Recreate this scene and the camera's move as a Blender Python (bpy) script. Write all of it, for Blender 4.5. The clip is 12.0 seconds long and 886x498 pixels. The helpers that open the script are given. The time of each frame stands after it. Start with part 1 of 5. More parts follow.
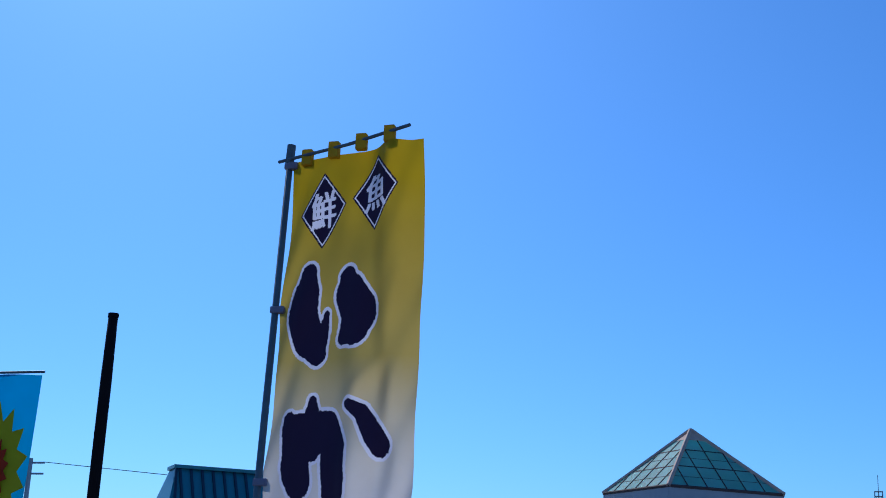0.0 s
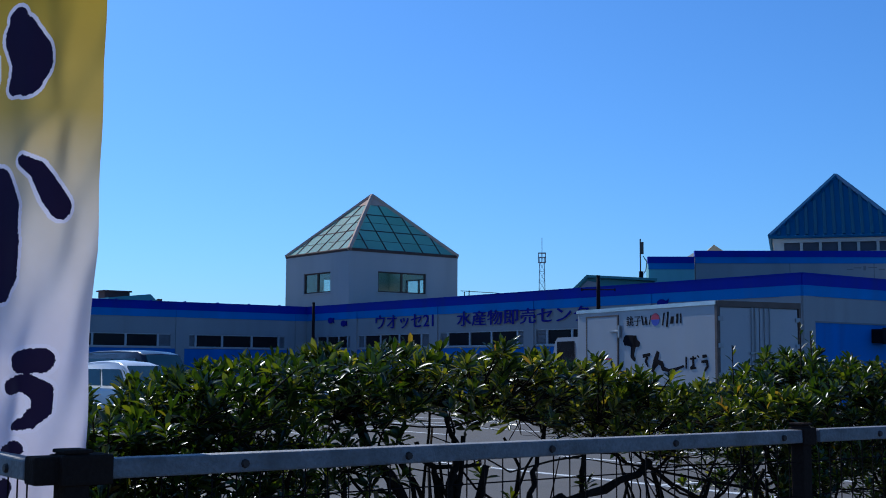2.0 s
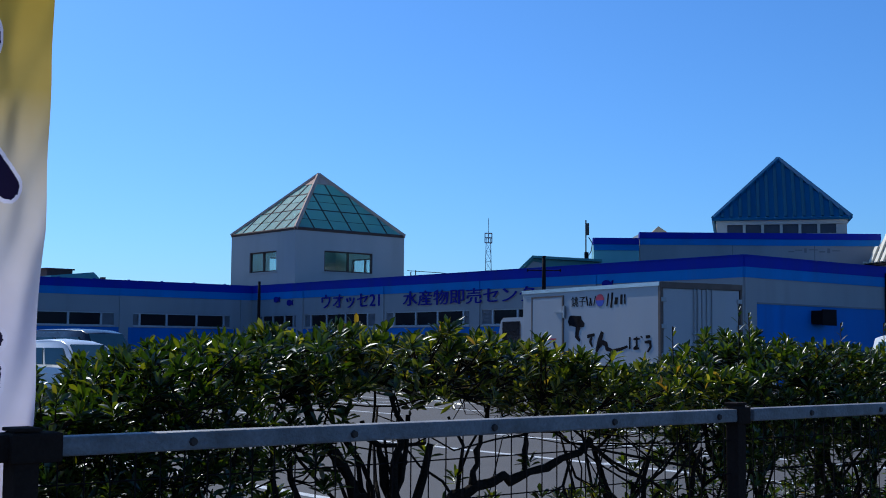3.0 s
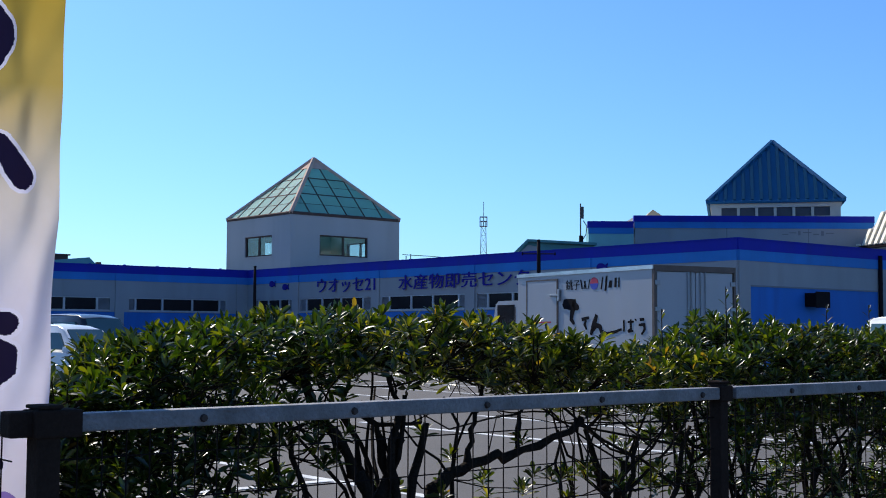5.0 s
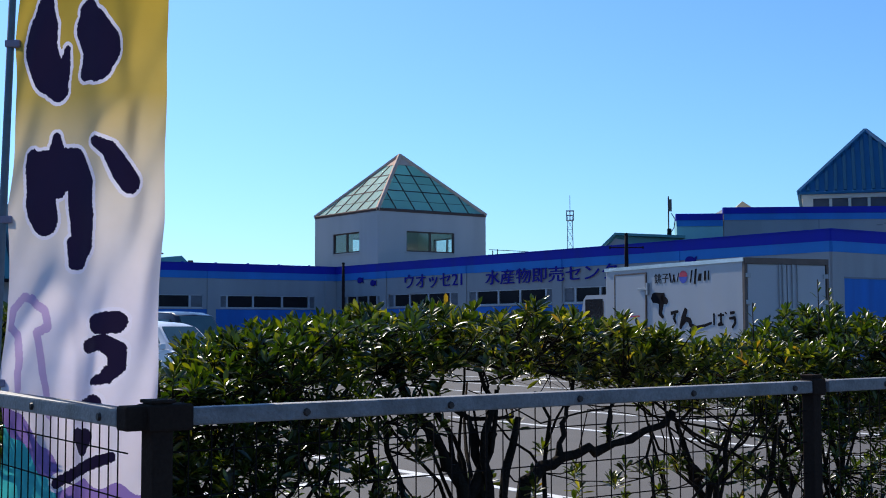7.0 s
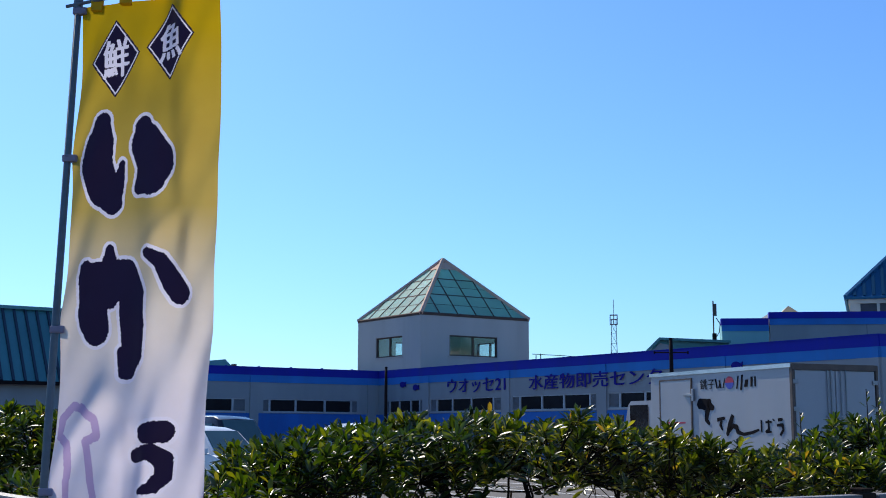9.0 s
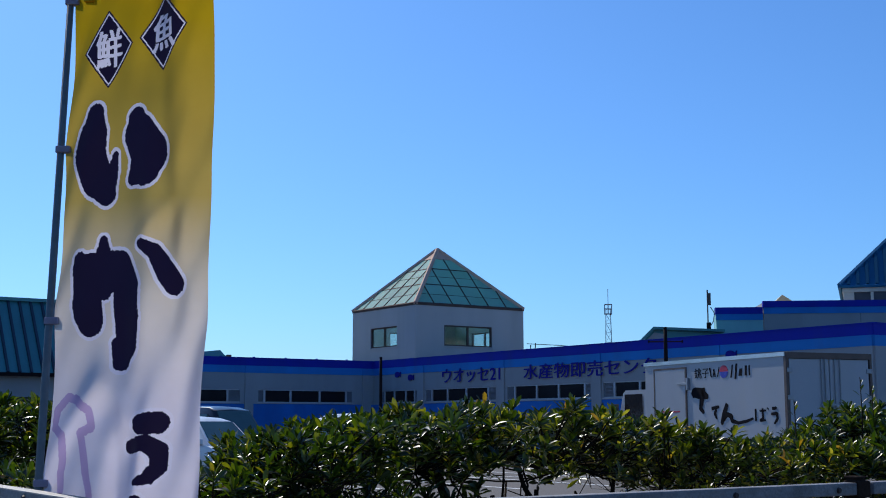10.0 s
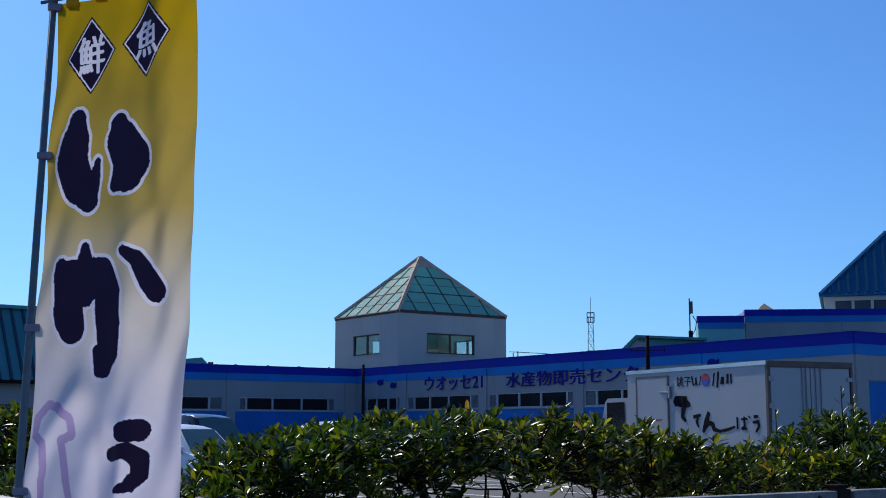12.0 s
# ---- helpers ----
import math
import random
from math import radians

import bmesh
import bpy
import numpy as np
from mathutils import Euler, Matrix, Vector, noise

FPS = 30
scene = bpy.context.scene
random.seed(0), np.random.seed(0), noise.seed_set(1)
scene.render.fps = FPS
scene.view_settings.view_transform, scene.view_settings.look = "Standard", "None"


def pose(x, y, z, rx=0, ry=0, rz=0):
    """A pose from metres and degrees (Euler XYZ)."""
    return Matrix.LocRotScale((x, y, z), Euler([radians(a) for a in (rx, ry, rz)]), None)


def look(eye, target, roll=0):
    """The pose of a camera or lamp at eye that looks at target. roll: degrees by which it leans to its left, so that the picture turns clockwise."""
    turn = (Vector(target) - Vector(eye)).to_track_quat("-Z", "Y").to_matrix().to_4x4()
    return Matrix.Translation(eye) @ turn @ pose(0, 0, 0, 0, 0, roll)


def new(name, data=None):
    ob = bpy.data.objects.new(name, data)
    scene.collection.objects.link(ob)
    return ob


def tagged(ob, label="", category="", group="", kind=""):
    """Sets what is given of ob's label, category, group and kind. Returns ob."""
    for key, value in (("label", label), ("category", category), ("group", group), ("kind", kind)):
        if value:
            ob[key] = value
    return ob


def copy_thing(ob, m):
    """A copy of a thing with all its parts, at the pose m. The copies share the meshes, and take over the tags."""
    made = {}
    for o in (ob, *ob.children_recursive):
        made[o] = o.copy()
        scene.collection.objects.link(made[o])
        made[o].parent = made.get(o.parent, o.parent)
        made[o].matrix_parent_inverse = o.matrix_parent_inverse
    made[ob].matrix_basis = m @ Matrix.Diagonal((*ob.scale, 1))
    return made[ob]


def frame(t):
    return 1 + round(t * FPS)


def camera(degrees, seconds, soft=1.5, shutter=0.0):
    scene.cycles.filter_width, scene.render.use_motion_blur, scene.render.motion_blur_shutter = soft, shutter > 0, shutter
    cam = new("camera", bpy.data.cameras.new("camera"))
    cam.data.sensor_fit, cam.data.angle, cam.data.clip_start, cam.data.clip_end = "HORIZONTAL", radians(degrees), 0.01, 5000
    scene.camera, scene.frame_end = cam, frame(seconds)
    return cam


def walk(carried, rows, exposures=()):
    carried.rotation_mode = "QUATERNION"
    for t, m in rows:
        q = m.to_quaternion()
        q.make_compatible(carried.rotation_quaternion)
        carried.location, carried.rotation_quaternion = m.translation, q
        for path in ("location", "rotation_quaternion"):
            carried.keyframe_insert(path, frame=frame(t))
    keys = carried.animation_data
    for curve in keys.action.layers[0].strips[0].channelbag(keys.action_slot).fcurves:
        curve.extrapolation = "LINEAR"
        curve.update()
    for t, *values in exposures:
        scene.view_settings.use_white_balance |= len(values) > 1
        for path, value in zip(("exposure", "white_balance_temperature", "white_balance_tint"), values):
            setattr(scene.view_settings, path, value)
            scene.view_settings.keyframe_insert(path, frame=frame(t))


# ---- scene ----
cam = camera(39.36, 12.0, soft=1.0)
PATH = [
    (0.0, pose(0.060, 0.100, 1.353, 105.98, -2.15, 16.99)),
    (0.5, pose(0.045, 0.130, 1.354, 103.02, -1.31, 13.44)),
    (1.0, pose(0.025, 0.180, 1.354, 99.53, -0.84, 8.96)),
    (1.5, pose(0.010, 0.220, 1.354, 97.51, -0.51, 6.32)),
    (2.0, pose(-0.005, 0.246, 1.360, 95.51, -0.30, 2.61)),
    (2.5, pose(-0.002, 0.219, 1.362, 95.45, -0.38, 0.83)),
    (3.0, pose(-0.001, 0.190, 1.362, 94.59, -0.46, 0.12)),
    (3.2, pose(-0.003, 0.180, 1.360, 94.09, -0.40, -0.04)),
    (5.0, pose(0.000, 0.043, 1.357, 93.84, -0.25, -0.09)),
    (5.5, pose(0.000, 0.000, 1.353, 93.67, 0.00, 0.00)),
    (6.0, pose(-0.009, 0.008, 1.352, 93.65, 0.10, 1.70)),
    (6.5, pose(-0.016, 0.009, 1.350, 93.50, 0.16, 2.99)),
    (6.7, pose(-0.013, -0.005, 1.353, 93.42, 0.13, 3.38)),
    (8.5, pose(-0.015, -0.060, 1.375, 97.47, 0.09, 5.76)),
    (9.0, pose(-0.015, -0.060, 1.375, 98.40, -0.16, 5.90)),
    (9.5, pose(-0.015, -0.060, 1.375, 98.46, -0.14, 5.92)),
    (10.0, pose(-0.015, -0.060, 1.375, 97.94, 0.06, 5.67)),
    (10.5, pose(-0.015, -0.060, 1.375, 97.69, 0.07, 5.56)),
    (11.0, pose(-0.015, -0.060, 1.375, 97.75, 0.13, 5.58)),
    (11.5, pose(-0.015, -0.060, 1.375, 98.01, 0.08, 5.51)),
    (12.0, pose(-0.015, -0.060, 1.375, 98.30, -0.01, 4.86)),
]
EXPOSURES = [(0.0, -0.50, 5450, 8), (1.5, -0.48, 5700, 8), (3.2, -0.40, 5950, 9), (4.8, 0.05, 6700, 10), (6.7, 0.10, 6850, 10), (8.5, 0.10, 6800, 10), (9.0, 0.10, 6900, 10), (9.5, -0.17, 6500, 10), (10.0, -0.29, 6380, 10), (11.0, -0.31, 6330, 10), (12.0, -0.33, 6300, 10)]
walk(cam, PATH, EXPOSURES)

# ---- light ----
SUN_ELEVATION, SUN_AZIMUTH = 43.0, -35.0   # degrees; azimuth from +y towards +x
world = bpy.data.worlds.new("world")
scene.world = world
world.use_nodes = True
wn = world.node_tree
sky = wn.nodes.new("ShaderNodeTexSky")
sky.sky_type = "NISHITA"
sky.sun_disc = False
sky.sun_elevation = radians(SUN_ELEVATION)
sky.sun_rotation = radians(SUN_AZIMUTH)
sky.altitude, sky.air_density, sky.dust_density, sky.ozone_density = 0, 1.0, 0.65, 4.0
tint = wn.nodes.new("ShaderNodeMixRGB")
tint.blend_type, tint.inputs[0].default_value, tint.inputs[2].default_value = "MULTIPLY", 1.0, (0.48, 0.81, 1.20, 1)
wn.links.new(sky.outputs[0], tint.inputs[1])
wn.links.new(tint.outputs[0], wn.nodes["Background"].inputs[0])
wn.nodes["Background"].inputs[1].default_value = 0.135
sun_data = bpy.data.lights.new("sun", "SUN")
sun_data.energy, sun_data.angle, sun_data.color = 5.0, radians(0.53), (1.0, 0.95, 0.86)
sun = new("sun", sun_data)
az, el = radians(SUN_AZIMUTH), radians(SUN_ELEVATION)
sun.matrix_world = look((math.sin(az) * math.cos(el) * 90, math.cos(az) * math.cos(el) * 90, math.sin(el) * 90), (0, 0, 0))


# ---- materials ----
def material(name, colour, rough=0.6, metal=0.0, vary=0.15, scale=3.0, fine=40.0, bump=0.15, streak=False, per_piece=0.0,
             spec=0.5, dirt=None, dirt_amount=0.3):
    """A surface with broad stains, fine grain and a little relief."""
    m = bpy.data.materials.new(name)
    m.use_nodes = True
    n, link = m.node_tree.nodes, m.node_tree.links.new
    b = n["Principled BSDF"]
    b.inputs["Roughness"].default_value, b.inputs["Metallic"].default_value = rough, metal
    b.inputs["Specular IOR Level"].default_value = spec
    co = n.new("ShaderNodeTexCoord")
    mp = n.new("ShaderNodeMapping")
    mp.inputs["Scale"].default_value = (1, 1, 0.15) if streak else (1, 1, 1)
    link(co.outputs["Object"], mp.inputs[0])
    big = n.new("ShaderNodeTexNoise")
    big.inputs["Scale"].default_value, big.inputs["Detail"].default_value = scale, 6
    link(mp.outputs[0], big.inputs["Vector"])
    small = n.new("ShaderNodeTexNoise")
    small.inputs["Scale"].default_value, small.inputs["Detail"].default_value = fine, 4
    link(co.outputs["Object"], small.inputs["Vector"])
    ramp = n.new("ShaderNodeMapRange")
    ramp.inputs["From Min"].default_value, ramp.inputs["From Max"].default_value = 0.3, 0.7
    ramp.inputs["To Min"].default_value, ramp.inputs["To Max"].default_value = 1 - vary, 1 + vary
    link(big.outputs["Fac"], ramp.inputs[0])
    ramp2 = n.new("ShaderNodeMapRange")
    ramp2.inputs["From Min"].default_value, ramp2.inputs["From Max"].default_value = 0.3, 0.7
    ramp2.inputs["To Min"].default_value, ramp2.inputs["To Max"].default_value = 1 - vary * 0.6, 1 + vary * 0.6
    link(small.outputs["Fac"], ramp2.inputs[0])
    mul = n.new("ShaderNodeMath")
    mul.operation = "MULTIPLY"
    link(ramp.outputs[0], mul.inputs[0]), link(ramp2.outputs[0], mul.inputs[1])
    value = mul
    if per_piece:
        info = n.new("ShaderNodeObjectInfo")
        pr = n.new("ShaderNodeMapRange")
        pr.inputs["To Min"].default_value, pr.inputs["To Max"].default_value = 1 - per_piece, 1 + per_piece
        link(info.outputs["Random"], pr.inputs[0])
        value = n.new("ShaderNodeMath")
        value.operation = "MULTIPLY"
        link(mul.outputs[0], value.inputs[0]), link(pr.outputs[0], value.inputs[1])
    col = n.new("ShaderNodeVectorMath")
    col.operation = "SCALE"
    col.inputs[0].default_value = colour[:3]
    link(value.outputs[0], col.inputs["Scale"])
    out = col.outputs[0]
    if dirt:
        st = n.new("ShaderNodeTexNoise")
        st.inputs["Scale"].default_value, st.inputs["Detail"].default_value = scale * 1.7, 8
        link(mp.outputs[0], st.inputs["Vector"])
        mr = n.new("ShaderNodeMapRange")
        mr.inputs["From Min"].default_value, mr.inputs["From Max"].default_value = 0.52, 0.75
        mr.inputs["To Max"].default_value = dirt_amount
        link(st.outputs["Fac"], mr.inputs[0])
        mix = n.new("ShaderNodeMix")
        mix.data_type = "RGBA"
        link(mr.outputs[0], mix.inputs["Factor"])
        link(out, mix.inputs["A"])
        mix.inputs["B"].default_value = (*dirt, 1)
        out = mix.outputs["Result"]
    link(out, b.inputs["Base Color"])
    if bump:
        bp = n.new("ShaderNodeBump")
        bp.inputs["Strength"].default_value, bp.inputs["Distance"].default_value = bump, 0.01
        link(small.outputs["Fac"], bp.inputs["Height"])
        link(bp.outputs[0], b.inputs["Normal"])
    rr = n.new("ShaderNodeMapRange")
    rr.inputs["To Min"].default_value, rr.inputs["To Max"].default_value = max(rough - 0.12, 0.03), min(rough + 0.12, 1)
    link(big.outputs["Fac"], rr.inputs[0])
    link(rr.outputs[0], b.inputs["Roughness"])
    return m


def glass(name, colour, rough=0.05, transmission=0.9):
    m = bpy.data.materials.new(name)
    m.use_nodes = True
    b = m.node_tree.nodes["Principled BSDF"]
    b.inputs["Base Color"].default_value = (*colour, 1)
    b.inputs["Roughness"].default_value = rough
    b.inputs["Transmission Weight"].default_value = transmission
    b.inputs["IOR"].default_value = 1.45
    return m


def roof_glass(name, colour, glow):
    """Tinted wired glass: a satin face that also lets daylight through from behind."""
    m = material(name, colour, 0.55, vary=0.14, scale=0.8, fine=6, bump=0.03, per_piece=0.16, spec=0.12)
    n, link = m.node_tree.nodes, m.node_tree.links.new
    tr = n.new("ShaderNodeBsdfTranslucent")
    tr.inputs[0].default_value = (*glow, 1)
    mix = n.new("ShaderNodeMixShader")
    mix.inputs[0].default_value = 0.6
    link(n["Principled BSDF"].outputs[0], mix.inputs[1]), link(tr.outputs[0], mix.inputs[2])
    link(mix.outputs[0], n["Material Output"].inputs[0])
    return m


WHITE_WALL = material("painted render white", (0.315, 0.33, 0.35), 0.8, spec=0.2, vary=0.07, scale=0.7, fine=25, streak=True, dirt=(0.22, 0.22, 0.21), dirt_amount=0.28)
TOWER_WALL = material("tower render", (0.43, 0.425, 0.42), 0.85, spec=0.2, vary=0.06, scale=0.5, fine=20, streak=True, dirt=(0.3, 0.29, 0.27), dirt_amount=0.25)
DARK_BLUE = material("ultramarine paint", (0.010, 0.022, 0.36), 0.7, spec=0.2, vary=0.1, scale=0.8, streak=True, dirt=(0.02, 0.03, 0.18), dirt_amount=0.4)
LIGHT_BLUE = material("sky blue paint", (0.022, 0.20, 0.56), 0.7, spec=0.2, vary=0.1, scale=0.8, streak=True, dirt=(0.05, 0.16, 0.40), dirt_amount=0.4)
MID_BLUE = material("blue dado paint", (0.020, 0.16, 0.52), 0.7, spec=0.2, vary=0.1, scale=0.8, streak=True, dirt=(0.03, 0.09, 0.3), dirt_amount=0.4)
SIGN_BLUE = material("sign letter blue", (0.018, 0.016, 0.24), 0.8, vary=0.1, spec=0.1)
TEAL_PAINT = material("pale teal paint", (0.22, 0.48, 0.50), 0.7, vary=0.1, scale=0.6, streak=True)
WIN_FRAME = material("aluminium window frame", (0.45, 0.46, 0.48), 0.5, 0.3, vary=0.08)
DARK_GLASS = material("dark window glass", (0.017, 0.015, 0.017), 0.15, vary=0.2, scale=0.5, bump=0, spec=0.22)
TOWER_GLASS = glass("clear window glass", (0.62, 0.70, 0.70), 0.02, 1.0)
LOUVRE = material("grey louvre", (0.18, 0.19, 0.22), 0.6, vary=0.1)
TEAL_GLASS = roof_glass("green tinted roof glass", (0.30, 0.50, 0.48), (0.62, 0.95, 0.92))
TAN = material("tan metal hip", (0.62, 0.41, 0.31), 0.8, vary=0.12, scale=1.5, spec=0.1)
MULLION = material("dull bronze mullion", (0.11, 0.078, 0.07), 0.85, 0.0, vary=0.1, spec=0.08)
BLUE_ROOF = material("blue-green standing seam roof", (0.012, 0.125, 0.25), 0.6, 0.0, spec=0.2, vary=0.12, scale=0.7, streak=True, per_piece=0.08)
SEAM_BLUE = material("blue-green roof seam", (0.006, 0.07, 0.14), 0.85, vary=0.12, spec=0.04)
SEAM_DARK = material("dark roof seam", (0.012, 0.035, 0.06), 0.5, vary=0.15)
TEAL_ROOF = material("green standing seam roof", (0.06, 0.23, 0.25), 0.4, 0.15, vary=0.12, scale=0.7, streak=True, per_piece=0.08)
CREAM_ROOF = material("cream ribbed roof", (0.80, 0.74, 0.58), 0.5, vary=0.08)
BROWN = material("brown chimney render", (0.10, 0.05, 0.045), 0.8, vary=0.15)
FLAT_ROOF = material("grey roof membrane", (0.25, 0.26, 0.27), 0.9, vary=0.15, scale=0.5)
INTERIOR = material("dim interior plaster", (0.25, 0.25, 0.24), 0.9, vary=0.1)
ASPHALT = material("worn grey asphalt", (0.086, 0.078, 0.073), 0.9, vary=0.16, scale=0.25, fine=60, bump=0.5, dirt=(0.05, 0.05, 0.052), dirt_amount=0.5)
LINE_WHITE = material("worn white road paint", (0.62, 0.62, 0.60), 0.8, vary=0.15, scale=4, fine=60, dirt=(0.2, 0.2, 0.2), dirt_amount=0.6)
SOIL = material("brown planting soil", (0.10, 0.07, 0.045), 0.95, vary=0.3, scale=4, fine=60, bump=0.8)
RAIL = material("weathered galvanised rail", (0.20, 0.195, 0.20), 0.6, 0.25, vary=0.24, scale=9, fine=120, bump=0.35, dirt=(0.09, 0.085, 0.085), dirt_amount=0.7)
POST_BROWN = material("dark brown fence post", (0.030, 0.020, 0.016), 0.95, spec=0.05, vary=0.2, scale=8, fine=120, bump=0.3)
WIRE = material("dark coated fence wire", (0.014, 0.011, 0.011), 0.9, vary=0.2, scale=12, spec=0.05)
BOLT = material("rusted bolt", (0.05, 0.035, 0.03), 0.6, 0.4, vary=0.2, scale=30)
POLE_GREY = material("banner pole coating", (0.12, 0.15, 0.17), 0.5, spec=0.3, vary=0.15, scale=6, fine=60)
DARK_POLE = material("dark lamp pole paint", (0.014, 0.011, 0.013), 0.85, vary=0.2, scale=3, spec=0.08)
STEEL = material("dull steel", (0.32, 0.34, 0.36), 0.5, 0.5, vary=0.12)
TRUCK_WHITE = material("white truck panel", (0.365, 0.38, 0.415), 0.4, vary=0.05, scale=1.2, streak=True, dirt=(0.42, 0.41, 0.40), dirt_amount=0.35)
TRUCK_TRIM = material("grey-brown truck trim", (0.12, 0.085, 0.07), 0.6, 0.1, vary=0.2, scale=4)
ALU = material("aluminium edge", (0.6, 0.61, 0.62), 0.35, 0.8, vary=0.1)
BLACK_INK = material("black brush lettering", (0.008, 0.008, 0.012), 0.85, vary=0.1, spec=0.08)
RED = material("red logo paint", (0.45, 0.02, 0.06), 0.5, vary=0.08)
LOGO_BLUE = material("blue logo paint", (0.03, 0.06, 0.4), 0.5, vary=0.08)
TYRE = material("tyre rubber", (0.02, 0.02, 0.021), 0.85, vary=0.2)
CAR_WHITE = material("white car paint", (0.66, 0.70, 0.74), 0.22, vary=0.04, bump=0)
CAR_DARK = material("dark blue car paint", (0.015, 0.018, 0.03), 0.2, vary=0.06, bump=0)
# teal base colour includes the sky reflected in the windscreens
CAR_GLASS = material("sky-reflecting car glass", (0.055, 0.110, 0.115), 0.06, vary=0.1, scale=2, bump=0, spec=0.6)
LAMP_GLASS = material("car lamp lens", (0.75, 0.76, 0.78), 0.1, vary=0.05, bump=0)
BARK = material("dark grey-brown bark", (0.022, 0.016, 0.012), 0.95, spec=0.08, vary=0.35, scale=14, fine=90, bump=0.9)


def leaf_material(name, warm=0.0):
    m = bpy.data.materials.new(name)
    m.use_nodes = True
    n, link = m.node_tree.nodes, m.node_tree.links.new
    b = n["Principled BSDF"]
    geo = n.new("ShaderNodeNewGeometry")
    ramp = n.new("ShaderNodeValToRGB")
    link(geo.outputs["Random Per Island"], ramp.inputs[0])
    if warm:
        stops = [(0.0, (0.006, 0.014, 0.003)), (0.40, (0.015, 0.030, 0.004)), (0.72, (0.045, 0.058, 0.006)), (0.90, (0.105, 0.115, 0.018)), (0.975, (0.20, 0.18, 0.06)), (1.0, (0.17, 0.08, 0.015))]
    else:
        stops = [(0.0, (0.005, 0.013, 0.003)), (0.45, (0.017, 0.034, 0.004)), (0.80, (0.042, 0.060, 0.006)), (0.95, (0.085, 0.090, 0.010)), (0.992, (0.12, 0.10, 0.015)), (1.0, (0.16, 0.08, 0.015))]
    e = ramp.color_ramp.elements
    e[0].position, e[0].color = 0.0, (*stops[0][1], 1)
    e[1].position, e[1].color = 1.0, (*stops[-1][1], 1)
    for p, c in stops[1:-1]:
        e.new(p).color = (c[0] * (1 + warm), c[1] * (1 + 0.5 * warm), c[2], 1)
    tex = n.new("ShaderNodeTexNoise")
    tex.inputs["Scale"].default_value = 60
    mul = n.new("ShaderNodeMixRGB")
    mul.blend_type, mul.inputs[0].default_value = "OVERLAY", 0.35
    link(ramp.outputs[0], mul.inputs[1]), link(tex.outputs["Fac"], mul.inputs[2])
    link(mul.outputs[0], b.inputs["Base Color"])
    b.inputs["Roughness"].default_value = 0.33
    b.inputs["Specular IOR Level"].default_value = 0.62
    tr = n.new("ShaderNodeBsdfTranslucent")
    tint = n.new("ShaderNodeMixRGB")
    tint.blend_type, tint.inputs[0].default_value, tint.inputs[2].default_value = "MULTIPLY", 1.0, (3.0, 3.2, 0.7, 1)
    link(mul.outputs[0], tint.inputs[1])
    link(tint.outputs[0], tr.inputs[0])
    mix = n.new("ShaderNodeMixShader")
    mix.inputs[0].default_value = 0.32
    link(b.outputs[0], mix.inputs[1]), link(tr.outputs[0], mix.inputs[2])
    link(mix.outputs[0], n["Material Output"].inputs[0])
    return m


LEAF = leaf_material("glossy hedge leaf")
LEAF_YELLOW = leaf_material("yellowing hedge leaf", 0.3)


def cloth(name, colour, top=None, translucent=0.36):
    """Thin printed polyester; top is the dye at the banner's head, fading into colour lower down."""
    m = bpy.data.materials.new(name)
    m.use_nodes = True
    n, link = m.node_tree.nodes, m.node_tree.links.new
    b = n["Principled BSDF"]
    b.inputs["Roughness"].default_value = 0.7
    b.inputs["Specular IOR Level"].default_value = 0.2
    tr = n.new("ShaderNodeBsdfTranslucent")
    weave = n.new("ShaderNodeTexNoise")
    weave.inputs["Scale"].default_value, weave.inputs["Detail"].default_value = 9, 5
    mr = n.new("ShaderNodeMapRange")
    mr.inputs["To Min"].default_value, mr.inputs["To Max"].default_value = 0.88, 1.12
    co = n.new("ShaderNodeTexCoord")
    link(co.outputs["Object"], weave.inputs["Vector"])
    link(weave.outputs["Fac"], mr.inputs[0])
    sc = n.new("ShaderNodeVectorMath")
    sc.operation = "SCALE"
    sc.inputs[0].default_value = colour
    link(mr.outputs[0], sc.inputs["Scale"])
    if top:
        sep = n.new("ShaderNodeSeparateXYZ")
        link(co.outputs["Object"], sep.inputs[0])
        dye = n.new("ShaderNodeValToRGB")
        fall = n.new("ShaderNodeMapRange")
        fall.inputs["From Min"].default_value, fall.inputs["From Max"].default_value = 1.38, 2.45
        link(sep.outputs["Z"], fall.inputs[0])
        link(fall.outputs[0], dye.inputs[0])
        e = dye.color_ramp.elements
        e[0].position, e[0].color = 0.0, (*colour, 1)
        e[1].position, e[1].color = 1.0, (*top, 1)
        e.new(0.28).color = (colour[0] * 0.98, colour[1] * 0.93, colour[2] * 0.72, 1)
        e.new(0.55).color = (top[0] * 1.0, top[1] * 1.12, top[2] * 6 + 0.06, 1)
        link(dye.outputs[0], sc.inputs[0])
    link(sc.outputs[0], b.inputs["Base Color"]), link(sc.outputs[0], tr.inputs[0])
    mix = n.new("ShaderNodeMixShader")
    mix.inputs[0].default_value = translucent
    link(b.outputs[0], mix.inputs[1]), link(tr.outputs[0], mix.inputs[2])
    link(mix.outputs[0], n["Material Output"].inputs[0])
    return m


# ---- building helpers ----
def part(name, bm, mat, parent=None, label="", smooth=False):
    me = bpy.data.meshes.new(name)
    bm.to_mesh(me)
    bm.free()
    for m in (mat if isinstance(mat, (list, tuple)) else [mat]):
        me.materials.append(m)
    if smooth:
        for p in me.polygons:
            p.use_smooth = True
    ob = new(name, me)
    if parent:
        ob.parent = parent
    if label:
        tagged(ob, label)
    return ob


